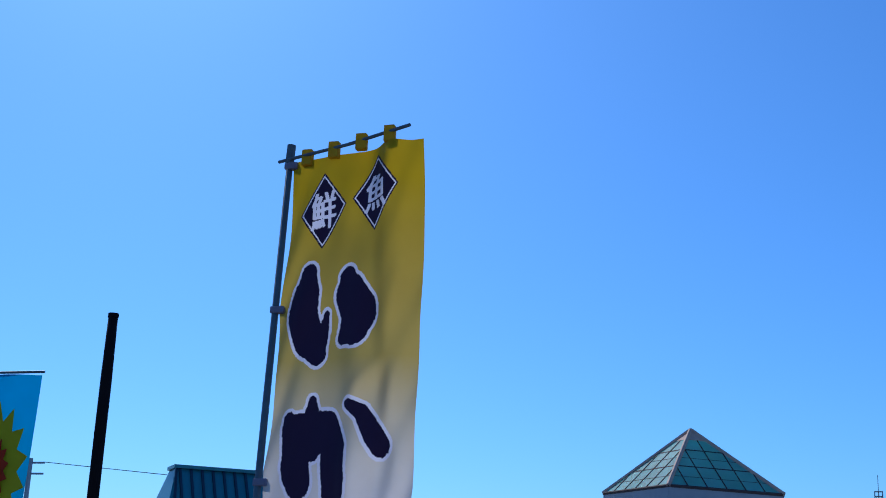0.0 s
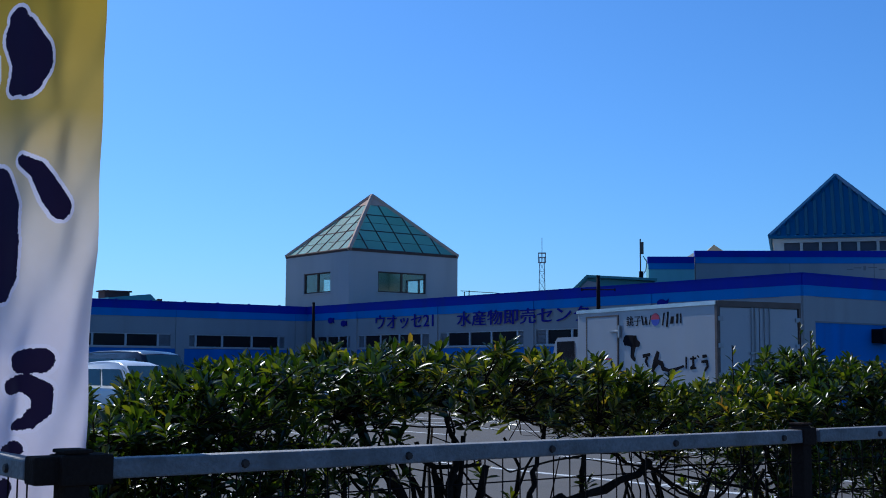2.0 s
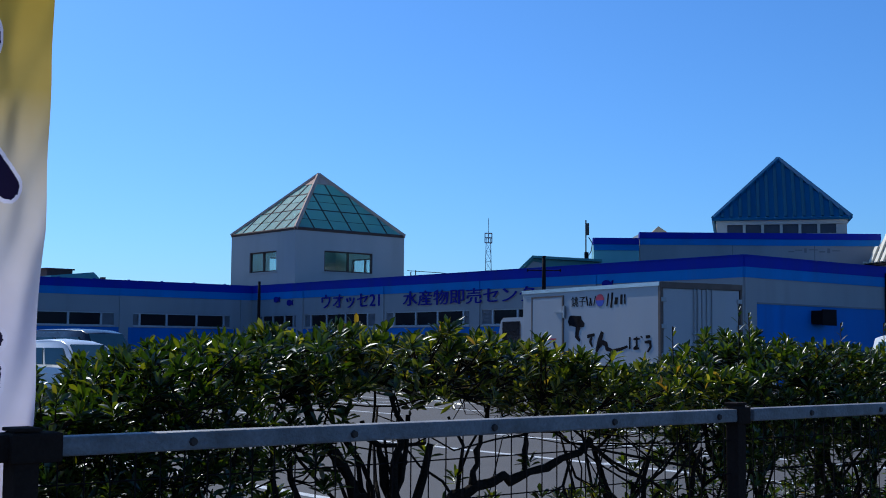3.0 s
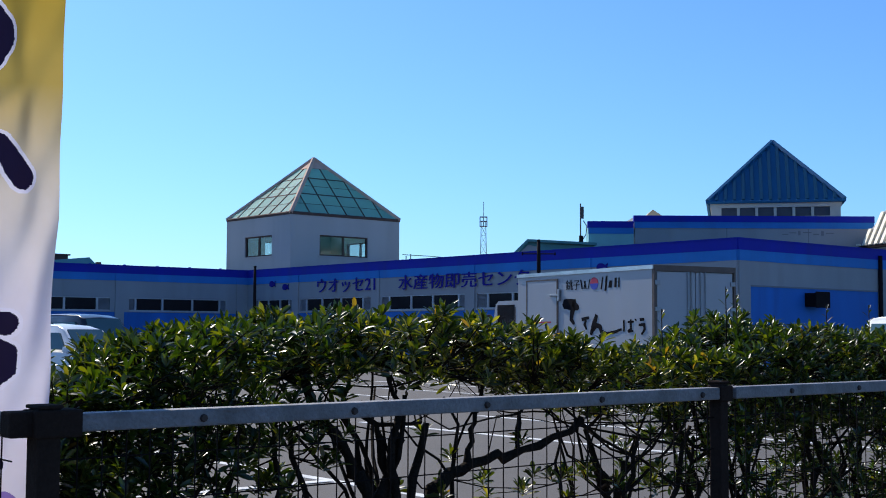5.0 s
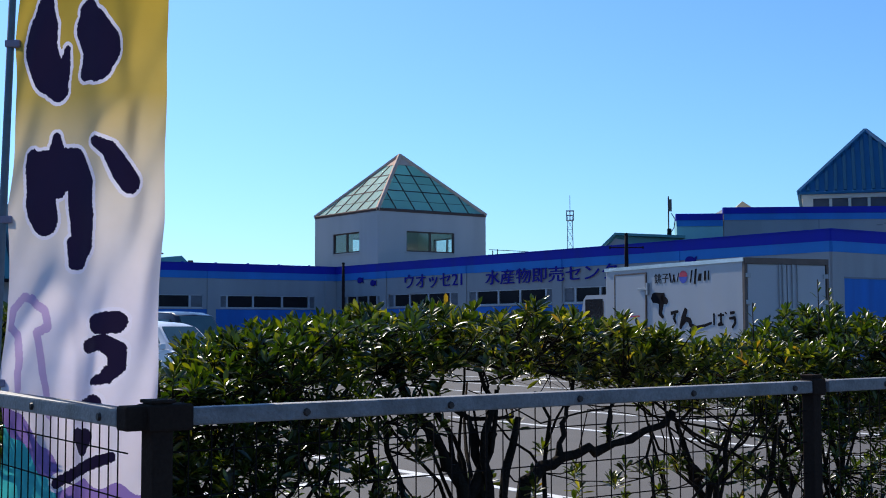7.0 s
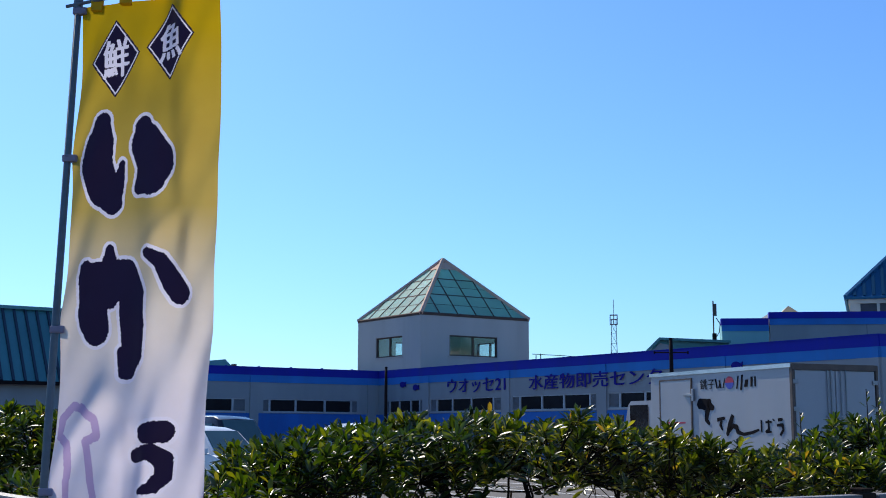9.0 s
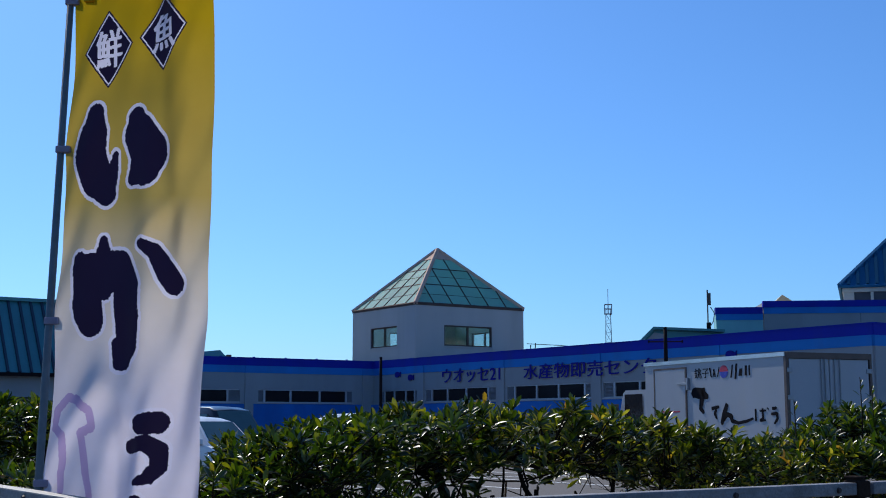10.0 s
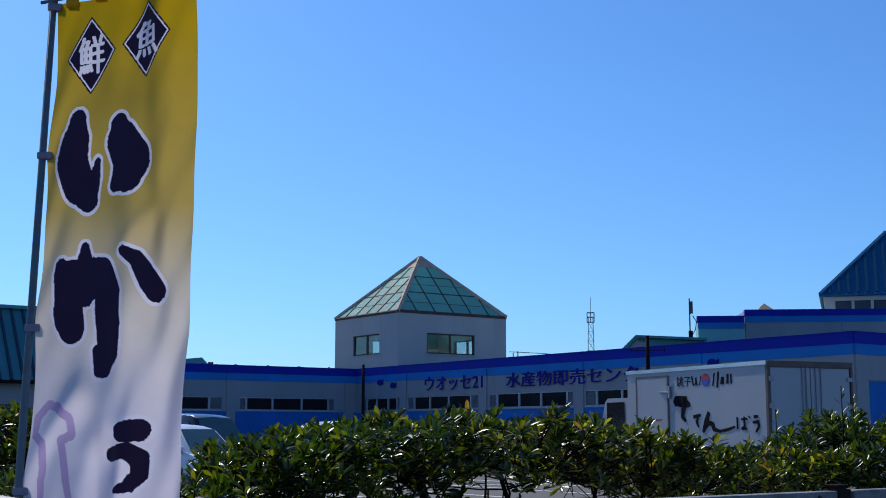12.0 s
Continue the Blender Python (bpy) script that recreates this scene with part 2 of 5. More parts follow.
def thing(name, m, label, category, group="", kind=""):
    ob = new(name)
    ob.empty_display_size = 0.2
    ob.matrix_world = m
    return tagged(ob, label, category, group, kind)


def box(bm, x0, x1, y0, y1, z0, z1, bevel=0.0, m=None):
    vs = [bm.verts.new((x, y, z)) for z in (z0, z1) for y in (y0, y1) for x in (x0, x1)]
    fs = [bm.faces.new([vs[i] for i in q]) for q in ((0, 2, 3, 1), (4, 5, 7, 6), (0, 1, 5, 4), (2, 6, 7, 3), (0, 4, 6, 2), (1, 3, 7, 5))]
    if bevel:
        r = bmesh.ops.bevel(bm, geom=list({e for f in fs for e in f.edges}), offset=bevel, segments=2, affect="EDGES", profile=0.6)
        vs = list({v for f in r["faces"] for v in f.verts} | {v for v in vs if v.is_valid})
    if m:
        bmesh.ops.transform(bm, matrix=m, verts=vs)
    return vs


def boxes(*rows, bevel=0.0):
    bm = bmesh.new()
    for r in rows:
        box(bm, *r, bevel=bevel)
    return bm


def tube(bm, path, radii, sides=8, caps=True):
    """A tapered round bar along a list of points."""
    rings = []
    for i, p in enumerate(path):
        p = Vector(p)
        d = (Vector(path[min(i + 1, len(path) - 1)]) - Vector(path[max(i - 1, 0)])).normalized()
        a = d.orthogonal().normalized()
        if i:
            a = (prev - d * prev.dot(d)).normalized()
        prev = a
        b = d.cross(a)
        r = radii[i] if isinstance(radii, (list, tuple)) else radii
        rings.append([bm.verts.new(p + (a * math.cos(k * math.tau / sides) + b * math.sin(k * math.tau / sides)) * r) for k in range(sides)])
    for r0, r1 in zip(rings, rings[1:]):
        for k in range(sides):
            bm.faces.new((r0[k], r0[(k + 1) % sides], r1[(k + 1) % sides], r1[k]))
    if caps:
        bm.faces.new(rings[0][::-1]), bm.faces.new(rings[-1])
    return bm


def rod(p0, p1, r, sides=8):
    return tube(bmesh.new(), [p0, p1], r, sides)


def prism(bm, outline, y0, y1):
    """A plate with the outline (x, z), from y0 (front) to y1."""
    a = [bm.verts.new((x, y0, z)) for x, z in outline]
    b = [bm.verts.new((x, y1, z)) for x, z in outline]
    bm.faces.new(a), bm.faces.new(b[::-1])
    for i in range(len(a)):
        j = (i + 1) % len(a)
        bm.faces.new((a[j], a[i], b[i], b[j]))
    return bm


def lettering(name, text, x, z, width, height, depth, mat, parent, y=-0.075, label="", turn=0, thick=0.0):
    """Raised letters on a wall that faces -y."""
    cu = bpy.data.curves.new(name, "FONT")
    cu.body, cu.size, cu.extrude = text, 1.0, 0.5
    tmp = new(name, cu)
    bpy.context.view_layer.update()
    me = bpy.data.meshes.new_from_object(tmp.evaluated_get(bpy.context.evaluated_depsgraph_get()))
    bpy.data.objects.remove(tmp)
    co = np.array([v.co[:] for v in me.vertices])
    lo, hi = co.min(0), co.max(0)
    fit = (co - lo) / (hi - lo)
    for v, c in zip(me.vertices, fit):
        v.co = (x + c[0] * width, y - depth * c[2], z + c[1] * height)
    if thick:
        # a second pass of the brush, a little to the side
        twin = bmesh.new()
        twin.from_mesh(me)
        dup = bmesh.ops.duplicate(twin, geom=twin.verts[:] + twin.edges[:] + twin.faces[:])
        bmesh.ops.translate(twin, vec=(thick, -0.003, thick * 0.25), verts=[g for g in dup["geom"] if isinstance(g, bmesh.types.BMVert)])
        twin.to_mesh(me)
        twin.free()
    me.transform(Matrix.Rotation(radians(turn), 4, "Z"))
    me.materials.clear()
    me.materials.append(mat)
    ob = new(name, me)
    ob.parent = parent
    if label:
        tagged(ob, label)
    return ob


A = radians(40)
U = Vector((-math.sin(A), math.cos(A), 0))
V = Vector((math.cos(A), math.sin(A), 0))


def frame_at(origin, x_axis, y_axis):
    m = Matrix((x_axis, y_axis, Vector((0, 0, 1)))).transposed().to_4x4()
    m.translation = origin
    return m


# ---- ground ----
gb = bmesh.new()
bmesh.ops.create_grid(gb, x_segments=60, y_segments=60, size=1500)
tagged(part("ground", gb, ASPHALT), "worn grey asphalt car park ground", "ground", kind="structure")
lot = frame_at(Vector((0, 0, 0)), V, U)
bed = thing("planting_bed", lot, "narrow strip of brown soil under the hedge", "planting bed", kind="structure")
part("soil", boxes((1.1, 14, 3.05, 4.45, 0.0, 0.06), (1.1, 1.85, 4.55, 8.3, 0.0, 0.06)), SOIL, bed)
part("kerb", boxes((1.0, 14, 2.95, 3.05, 0.0, 0.10), (1.0, 14, 4.45, 4.55, 0.0, 0.10), (1.0, 1.1, 3.05, 4.45, 0.0, 0.10), (1.0, 1.1, 4.55, 8.3, 0.0, 0.10), (1.85, 1.95, 4.55, 8.3, 0.0, 0.10)), material("concrete kerb", (0.35, 0.35, 0.34), 0.9, vary=0.15, scale=5), bed, "grey concrete kerb")

# ---- market hall wings ----
CORNER = Vector((-11.7, 74.9, 0))
RIDGE = Vector((11.36, 47.4, 0))
TOP, WIN_LO, WIN_HI = 5.0, 2.48, 3.22


def window_row(parent, x0, x1, cuts, side0, side1):
    """A strip window in its opening: louvred ends and framed panes between."""
    win = part("window", boxes((x0, x1, 0.02, 0.12, WIN_LO, WIN_LO + 0.05), (x0, x1, 0.02, 0.12, WIN_HI - 0.05, WIN_HI)), WIN_FRAME, parent, "strip window with pale aluminium frame and dark panes")
    part("sill", boxes((x0 - 0.03, x1 + 0.03, -0.05, 0.02, WIN_LO - 0.05, WIN_LO)), WIN_FRAME, win)
    xs = [x0 + side0, *cuts, x1 - side1]
    for x in xs:
        part("frame_bar", boxes((x - 0.06, x + 0.06, 0.01, 0.13, WIN_LO + 0.05, WIN_HI - 0.05)), WIN_FRAME, win)
    for a, b in zip(xs, xs[1:]):
        part("pane", boxes((a + 0.06, b - 0.06, 0.07, 0.085, WIN_LO + 0.05, WIN_HI - 0.05)), DARK_GLASS, win)
    for a, b in ((x0, xs[0] - 0.06), (xs[-1] + 0.06, x1)):
        lb = bmesh.new()
        k = WIN_LO + 0.07
        while b - a > 0.1 and k < WIN_HI - 0.1:
            box(lb, a, b, 0.04, 0.10, k, k + 0.035)
            k += 0.062
        if lb.verts:
            box(lb, a, b, 0.10, 0.12, WIN_LO + 0.05, WIN_HI - 0.05)
            part("louvre", lb, LOUVRE, win, "grey slatted louvre")
        else:
            lb.free()
    return win


def wing(m, length, rows, pilasters, label, end_cap=0.0, dado=True, clips=False):
    """One wing of the hall along local x; its face is at y = 0 and it reaches back from there."""
    w = thing("market_hall_wing", m, label, "building", "wings of the market hall")
    pilasters = sorted(pilasters)
    bm = bmesh.new()
    box(bm, 0, length, 0, 0.25, 0, WIN_LO)
    box(bm, 0, length, 0, 0.25, WIN_HI, TOP - 0.06)
    rows = sorted(rows)
    x = 0
    for r in rows:
        if r[0] - x > 0.01:
            box(bm, x, r[0], 0, 0.25, WIN_LO, WIN_HI)
        x = r[1]
    box(bm, x, length, 0, 0.25, WIN_LO, WIN_HI)
    part("wall", bm, WHITE_WALL, w, "off-white painted wall")
    part("top_band", boxes((-end_cap, length + end_cap, -0.04, 0.30, 4.57, TOP)), DARK_BLUE, w, "deep blue painted parapet band")
    part("coping", boxes((-end_cap, length + end_cap, -0.07, 0.34, TOP, TOP + 0.04)), DARK_BLUE, w, "thin blue metal coping")
    part("light_band", boxes((-end_cap, length + end_cap, -0.03, 0.0, 4.16, 4.57)), LIGHT_BLUE, w, "sky blue painted band")
    x = 0
    if dado:
        for a, b in [*pilasters, (length, length)]:
            if a - x > 0.2:
                part("dado", boxes((x, a, -0.012, 0.0, 0.0, 2.40)), MID_BLUE, w, "blue painted lower wall")
            x = b
    for a, b in pilasters:
        part("pilaster", boxes((a, b, -0.07, 0.0, 0.0, 4.16), bevel=0.008), WHITE_WALL, w)
        part("pilaster_cap", boxes((a, b, -0.07, -0.035, 4.16, 4.565)), LIGHT_BLUE, w)
    for r in rows:
        window_row(w, *r)
    part("roof", boxes((0, length, 0.25, 12, 4.55, 4.68)), FLAT_ROOF, w)
    part("back_wall", boxes((0, length, 12, 12.2, 0, 4.68)), INTERIOR, w)
    k = 1.4
    while k < length and clips:
        part("coping_clip", boxes((k, k + 0.07, 0.05, 0.22, TOP + 0.04, TOP + 0.09)), DARK_BLUE, w)
        k += 2.05
    return w


R_LEN = (CORNER - RIDGE).length
pil_r = [(4.97, 5.60), (12.50, 13.20), (20.06, 20.73), (27.46, 28.26)]
right = wing(frame_at(CORNER, -U, V), R_LEN,
             [(0.9, 4.85, [2.35, 3.6], 0.35, 0.3), (5.75, 12.42, [7.9, 9.7], 0.6, 0.7), (13.4, 19.95, [15.82, 17.54], 0.62, 0.45),
              (20.85, 27.35, [23.3, 25.19], 0.75, 0.1), (28.35, 34.8, [30.59, 32.45], 0.6, 0.5)],
             [*pil_r, (34.88, R_LEN - 0.02)], "long white market hall wing with blue painted bands and strip windows")
L_LEN = 34.0
left_rows = [(L_LEN - 7.7, L_LEN - 1.5, [L_LEN - 5.62, L_LEN - 3.7], 0.4, 0.4), (L_LEN - 15.4, L_LEN - 8.85, [L_LEN - 13.4, L_LEN - 11.5], 0.5, 0.75),
             (L_LEN - 23, L_LEN - 16.4, [L_LEN - 21, L_LEN - 19], 0.5, 0.5)]
left = wing(frame_at(CORNER - V * L_LEN, V, U), L_LEN, left_rows,
            [(L_LEN - 15.95 - 0.5, L_LEN - 15.95), (L_LEN - 8.56, L_LEN - 8.02), (L_LEN - 0.8, L_LEN - 0.2)],
            "long white market hall wing with blue parapet and dark strip windows", clips=True)
end = wing(frame_at(RIDGE, V, U), 26.0, [], [(0.02, 0.7)], "return wall of the market hall with blue shutters", dado=False)
part("shutter", boxes((0.75, 9.85, -0.03, 0.0, 0.0, 3.17)), MID_BLUE, end, "wide blue painted shutter panel")
part("shutter_box", boxes((0.75, 9.85, -0.06, 0.0, 3.17, 3.23)), LOUVRE, end)
part("drain_pipe", rod((9.98, -0.10, 0), (9.98, -0.10, 4.75), 0.09, 10), DARK_POLE, end, "dark drain pipe", True)
part("pier", boxes((10.15, 11.0, -0.10, 0.0, 0.0, 4.16)), WHITE_WALL, end)
part("wall_vent", boxes((4.35, 5.25, -0.55, -0.03, 2.45, 3.0), (4.30, 5.30, -0.60, -0.55, 2.40, 3.05), bevel=0.02), DARK_POLE, end, "dark exhaust hood on the wall")

lettering("sign_letters", "ウオッセ21", 7.52, 3.49, 5.35, 0.78, 0.012, SIGN_BLUE, right, thick=0.05, label="deep blue katakana sign letters")
lettering("sign_letters", "水産物即売センター", 14.87, 3.50, 10.85, 0.74, 0.012, SIGN_BLUE, right, thick=0.05, label="deep blue Japanese sign letters")


def fish(parent, x, z, s):
    o = [(math.cos(a) * 0.30 * s - 0.05, math.sin(a) * 0.22 * s) for a in np.linspace(0.35, math.tau - 0.35, 18)]
    o += [(0.42 * s, -0.20 * s), (0.36 * s, 0.0), (0.42 * s, 0.20 * s)]
    part("painted_fish", prism(bmesh.new(), [(x + a, z + b) for a, b in o], -0.085, -0.03), SIGN_BLUE, parent, "small blue fish cut-out")


for fx, fz in ((2.84, 4.13), (4.25, 3.92), (28.90, 4.14), (30.38, 3.90)):
    fish(right, fx, fz, 0.8)
part("conduit", tube(bmesh.new(), [(29.1, -0.06, 1.3), (29.1, -0.06, 2.25), (29.35, -0.06, 2.3)], 0.05, 8), TRUCK_TRIM, right, "brown conduit pipe", True)

# ---- roof-top volumes ----
def clip(poly, f):
    out = []
    for i, p in enumerate(poly):
        q = poly[(i + 1) % len(poly)]
        a, b = f(p), f(q)
        if a >= 0:
            out.append(p)
        if a * b < 0:
            t = a / (a - b)
            out.append((p[0] + (q[0] - p[0]) * t, p[1] + (q[1] - p[1]) * t))
    return out


def pyramid_faces(w, d, z0, z1, over=0.0):
    c = Vector((w / 2, d / 2, z1))
    q = [Vector((-over, -over, z0)), Vector((w + over, -over, z0)), Vector((w + over, d + over, z0)), Vector((-over, d + over, z0))]
    return [(q[i], q[(i + 1) % 4], c) for i in range(4)]


def on_face(face, a, b, lift=0.0):
    """A point of a roof face; a runs 0..1 along the eave, b 0..1 up to the apex."""
    p, q, c = face
    mid = (p + q) / 2
    n = (q - p).cross(c - p).normalized()
    return p + (q - p) * a + (c - mid) * b + n * lift


def strip(bm, face, a0, b0, a1, b1, width, height):
    p, q = on_face(face, a0, b0), on_face(face, a1, b1)
    n = (face[1] - face[0]).cross(face[2] - face[0]).normalized()
    side = (q - p).normalized().cross(n) * width / 2
    lo = [p - side, p + side, q + side, q - side]
    v = [bm.verts.new(x - n * 0.02) for x in lo] + [bm.verts.new(x + n * height) for x in lo]
    for f in ((4, 5, 6, 7), (0, 1, 5, 4), (1, 2, 6, 5), (2, 3, 7, 6), (3, 0, 4, 7)):
        bm.faces.new([v[i] for i in f])


def pierced_wall(bm, w, z0, z1, hole, t=0.3, ends=0.0):
    """A wall along x with its face at y = 0 and one rectangular hole (x0, x1, z0, z1); ends is what it gives up at both ends."""
    x0, x1, h0, h1 = hole
    box(bm, ends, w - ends, 0, t, z0, h0)
    box(bm, ends, w - ends, 0, t, h1, z1)
    box(bm, ends, x0, 0, t, h0, h1)
    box(bm, x1, w - ends, 0, t, h0, h1)


TW, TD, T_EAVE, T_APEX = 8.25, 7.5, 8.42, 12.45
tower = thing("skylight_tower", frame_at(Vector((-9.03, 74.0, 0)), V, U), "square white tower with a glazed pyramid roof", "tower")
H0, H1 = 5.98, 7.25
for name, mm, wd, hole in (("wall", Matrix.Identity(4), TW, (2.10, 5.75, H0, H1)),
                           ("wall", pose(0, TD, 0, 0, 0, -90), TD, (2.25, 5.4, H0, H1)),
                           ("wall", pose(TW, 0, 0, 0, 0, 90), TD, (2.6, 5.4, H0, H1)),
                           ("wall", pose(TW, TD, 0, 0, 0, 180), TW, (2.15, 5.55, H0, H1))):
    bm = bmesh.new()
    pierced_wall(bm, wd, 4.2, T_EAVE, hole, ends=0.3 if wd == TD else 0.0)
    bmesh.ops.transform(bm, matrix=mm, verts=bm.verts)
    wall = part(name, bm, TOWER_WALL, tower, "pale grey rendered wall")
    bm = boxes((hole[0], hole[1], 0.06, 0.2, H0, H0 + 0.08), (hole[0], hole[1], 0.06, 0.2, H1 - 0.08, H1), (hole[0], hole[0] + 0.08, 0.06, 0.2, H0, H1),
               (hole[1] - 0.08, hole[1], 0.06, 0.2, H0, H1), ((hole[0] + hole[1]) / 2 - 0.05, (hole[0] + hole[1]) / 2 + 0.05, 0.06, 0.2, H0, H1))
    bmesh.ops.transform(bm, matrix=mm, verts=bm.verts)
    win = part("window", bm, MULLION, tower, "sliding window in a dull bronze frame")
    for a, b in ((hole[0] + 0.08, (hole[0] + hole[1]) / 2 - 0.05), ((hole[0] + hole[1]) / 2 + 0.05, hole[1] - 0.08)):
        bm = boxes((a, b, 0.12, 0.13, H0 + 0.08, H1 - 0.08))
        bmesh.ops.transform(bm, matrix=mm, verts=bm.verts)
        part("pane", bm, TOWER_GLASS, win).visible_shadow = False
    bm = boxes((hole[0] - 0.1, hole[1] + 0.1, -0.06, 0.06, H0 - 0.07, H0))
    bmesh.ops.transform(bm, matrix=mm, verts=bm.verts)
    part("sill", bm, TOWER_WALL, win)
part("eave_flashing", boxes((-0.03, TW + 0.03, -0.03, 0.0, T_EAVE - 0.03, T_EAVE + 0.07), (-0.03, TW + 0.03, TD, TD + 0.03, T_EAVE - 0.03, T_EAVE + 0.07),
                            (-0.03, 0.0, 0, TD, T_EAVE - 0.03, T_EAVE + 0.07), (TW, TW + 0.03, 0, TD, T_EAVE - 0.03, T_EAVE + 0.07)), MULLION, tower)
part("tower_floor", boxes((0.3, TW - 0.3, 0.3, TD - 0.3, 4.7, 4.85)), INTERIOR, tower)
faces = pyramid_faces(TW, TD, T_EAVE + 0.05, T_APEX, 0.02)
ROWS, COLS = (0.0, 0.17, 0.345, 0.49, 0.635, 0.82), 6
for f in faces:
    for r0, r1 in zip(ROWS, ROWS[1:]):
        for c in range(COLS):
            a0, a1 = c / COLS, (c + 1) / COLS
            poly = [(a0, r0), (a1, r0), (a1, r1), (a0, r1)]
            poly = clip(poly, lambda p: p[0] - p[1] / 2 - 0.012)
            poly = clip(poly, lambda p: 1 - p[1] / 2 - p[0] - 0.012) if len(poly) > 2 else poly
            if len(poly) < 3:
                continue
            bm = bmesh.new()
            lo = [bm.verts.new(on_face(f, a, b, -0.01)) for a, b in poly]
            hi = [bm.verts.new(on_face(f, a, b, 0.015)) for a, b in poly]
            bm.faces.new(hi), bm.faces.new(lo[::-1])
            for i in range(len(lo)):
                j = (i + 1) % len(lo)
                bm.faces.new((lo[i], lo[j], hi[j], hi[i]))
            part("glass_pane", bm, TEAL_GLASS, tower)
    bars = [(c / COLS, 0.0, c / COLS, min(2 * c / COLS, 2 * (1 - c / COLS), 0.82), 0.07, 0.05) for c in range(1, COLS)]
    bars += [(r / 2, r, 1 - r / 2, r, 0.085 if r in (0.345, 0.635) else 0.022, 0.03) for r in ROWS[1:5]] + [(0, 0.006, 1, 0.006, 0.10, 0.07)]
    for bar in bars:
        mb = bmesh.new()
        strip(mb, f, *bar)
        part("glazing_bar", mb, MULLION, tower)
    cb = bmesh.new()
    cb.faces.new([cb.verts.new(on_face(f, a, b, 0.04)) for a, b in ((0.41, 0.82), (0.59, 0.82), (0.5, 1.0))])
    part("roof_cap", cb, TAN, tower)
for f in faces:
    part("hip_ridge", rod(f[0] + Vector((0, 0, 0.03)), f[2] + Vector((0, 0, 0.04)), 0.135, 6), TAN, tower, "tan metal hip capping")

# upper block with the ribbed pyramid
upper = thing("upper_hall", Matrix.Translation((0, 62, 0)), "raised white hall block with a blue parapet", "building")
part("wall", boxes((9.7, 21.7, 0, 0.3, 4.3, 7.2), (9.7, 10.0, 0.3, 11, 4.3, 7.2), (21.4, 21.7, 0.3, 11, 4.3, 7.2), (10.0, 21.4, 10.7, 11, 4.3, 7.2)), WHITE_WALL, upper)
part("top_band", boxes((9.66, 21.74, -0.05, 0.3, 6.93, 7.25)), DARK_BLUE, upper, "deep blue parapet band")
part("light_band", boxes((9.68, 21.72, -0.03, 0.0, 6.62, 6.93)), LIGHT_BLUE, upper, "sky blue painted band")
part("roof", boxes((10.0, 21.4, 0.3, 10.7, 6.8, 6.9)), FLAT_ROOF, upper)
for jx in (14.3, 18.4):
    part("joint", boxes((jx, jx + 0.04, -0.008, 0.0, 4.3, 6.62)), LOUVRE, upper)
for bx, bw, bz, bh in ((17.1, 0.30, 6.30, 0.05), (17.45, 0.35, 6.38, 0.05), (17.9, 0.12, 6.28, 0.22), (18.15, 0.42, 6.40, 0.05), (18.65, 0.30, 6.30, 0.06), (19.05, 0.14, 6.26, 0.24), (19.3, 0.40, 6.36, 0.05)):
    part("worn_letter", boxes((bx, bx + bw, -0.012, 0.0, bz, bz + bh)), LOUVRE, upper, "worn grey wall writing")
side_block = thing("side_hall", Matrix.Translation((0, 62, 0)), "lower pale teal block with a blue parapet", "building")
part("wall", boxes((7.38, 9.64, -0.02, 0.3, 4.3, 6.9), (7.38, 7.68, 0.3, 1.0, 4.3, 6.9)), TEAL_PAINT, side_block)
part("top_band", boxes((7.34, 9.64, -0.07, 0.3, 6.62, 6.95)), DARK_BLUE, side_block)
part("light_band", boxes((7.36, 9.64, -0.05, -0.02, 6.32, 6.62)), LIGHT_BLUE, side_block)
part("roof", boxes((7.68, 9.64, 0.3, 1.0, 6.6, 6.7)), FLAT_ROOF, side_block)


def ribbed_pyramid(w, d, z0, z1, over, mat, parent, ribs):
    for f in pyramid_faces(w, d, z0, z1, over):
        bm = bmesh.new()
        bm.faces.new([bm.verts.new(x) for x in f])
        r = bmesh.ops.extrude_face_region(bm, geom=bm.faces[:])
        n = (f[1] - f[0]).cross(f[2] - f[0]).normalized()
        bmesh.ops.translate(bm, vec=-n * 0.05, verts=[v for v in r["geom"] if isinstance(v, bmesh.types.BMVert)])
        part("roof_slope", bm, mat, parent)
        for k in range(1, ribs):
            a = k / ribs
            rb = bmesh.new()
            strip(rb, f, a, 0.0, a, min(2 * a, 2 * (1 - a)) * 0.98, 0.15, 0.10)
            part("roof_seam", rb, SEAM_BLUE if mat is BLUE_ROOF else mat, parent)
        hb = bmesh.new()
        tube(hb, [f[0], f[2] + Vector((0, 0, 0.02))], 0.14, 6)
        part("hip_capping", hb, mat, parent)
        part("eave_board", tube(bmesh.new(), [f[0] + Vector((0, 0, -0.05)), f[1] + Vector((0, 0, -0.05))], 0.09, 6), mat, parent)


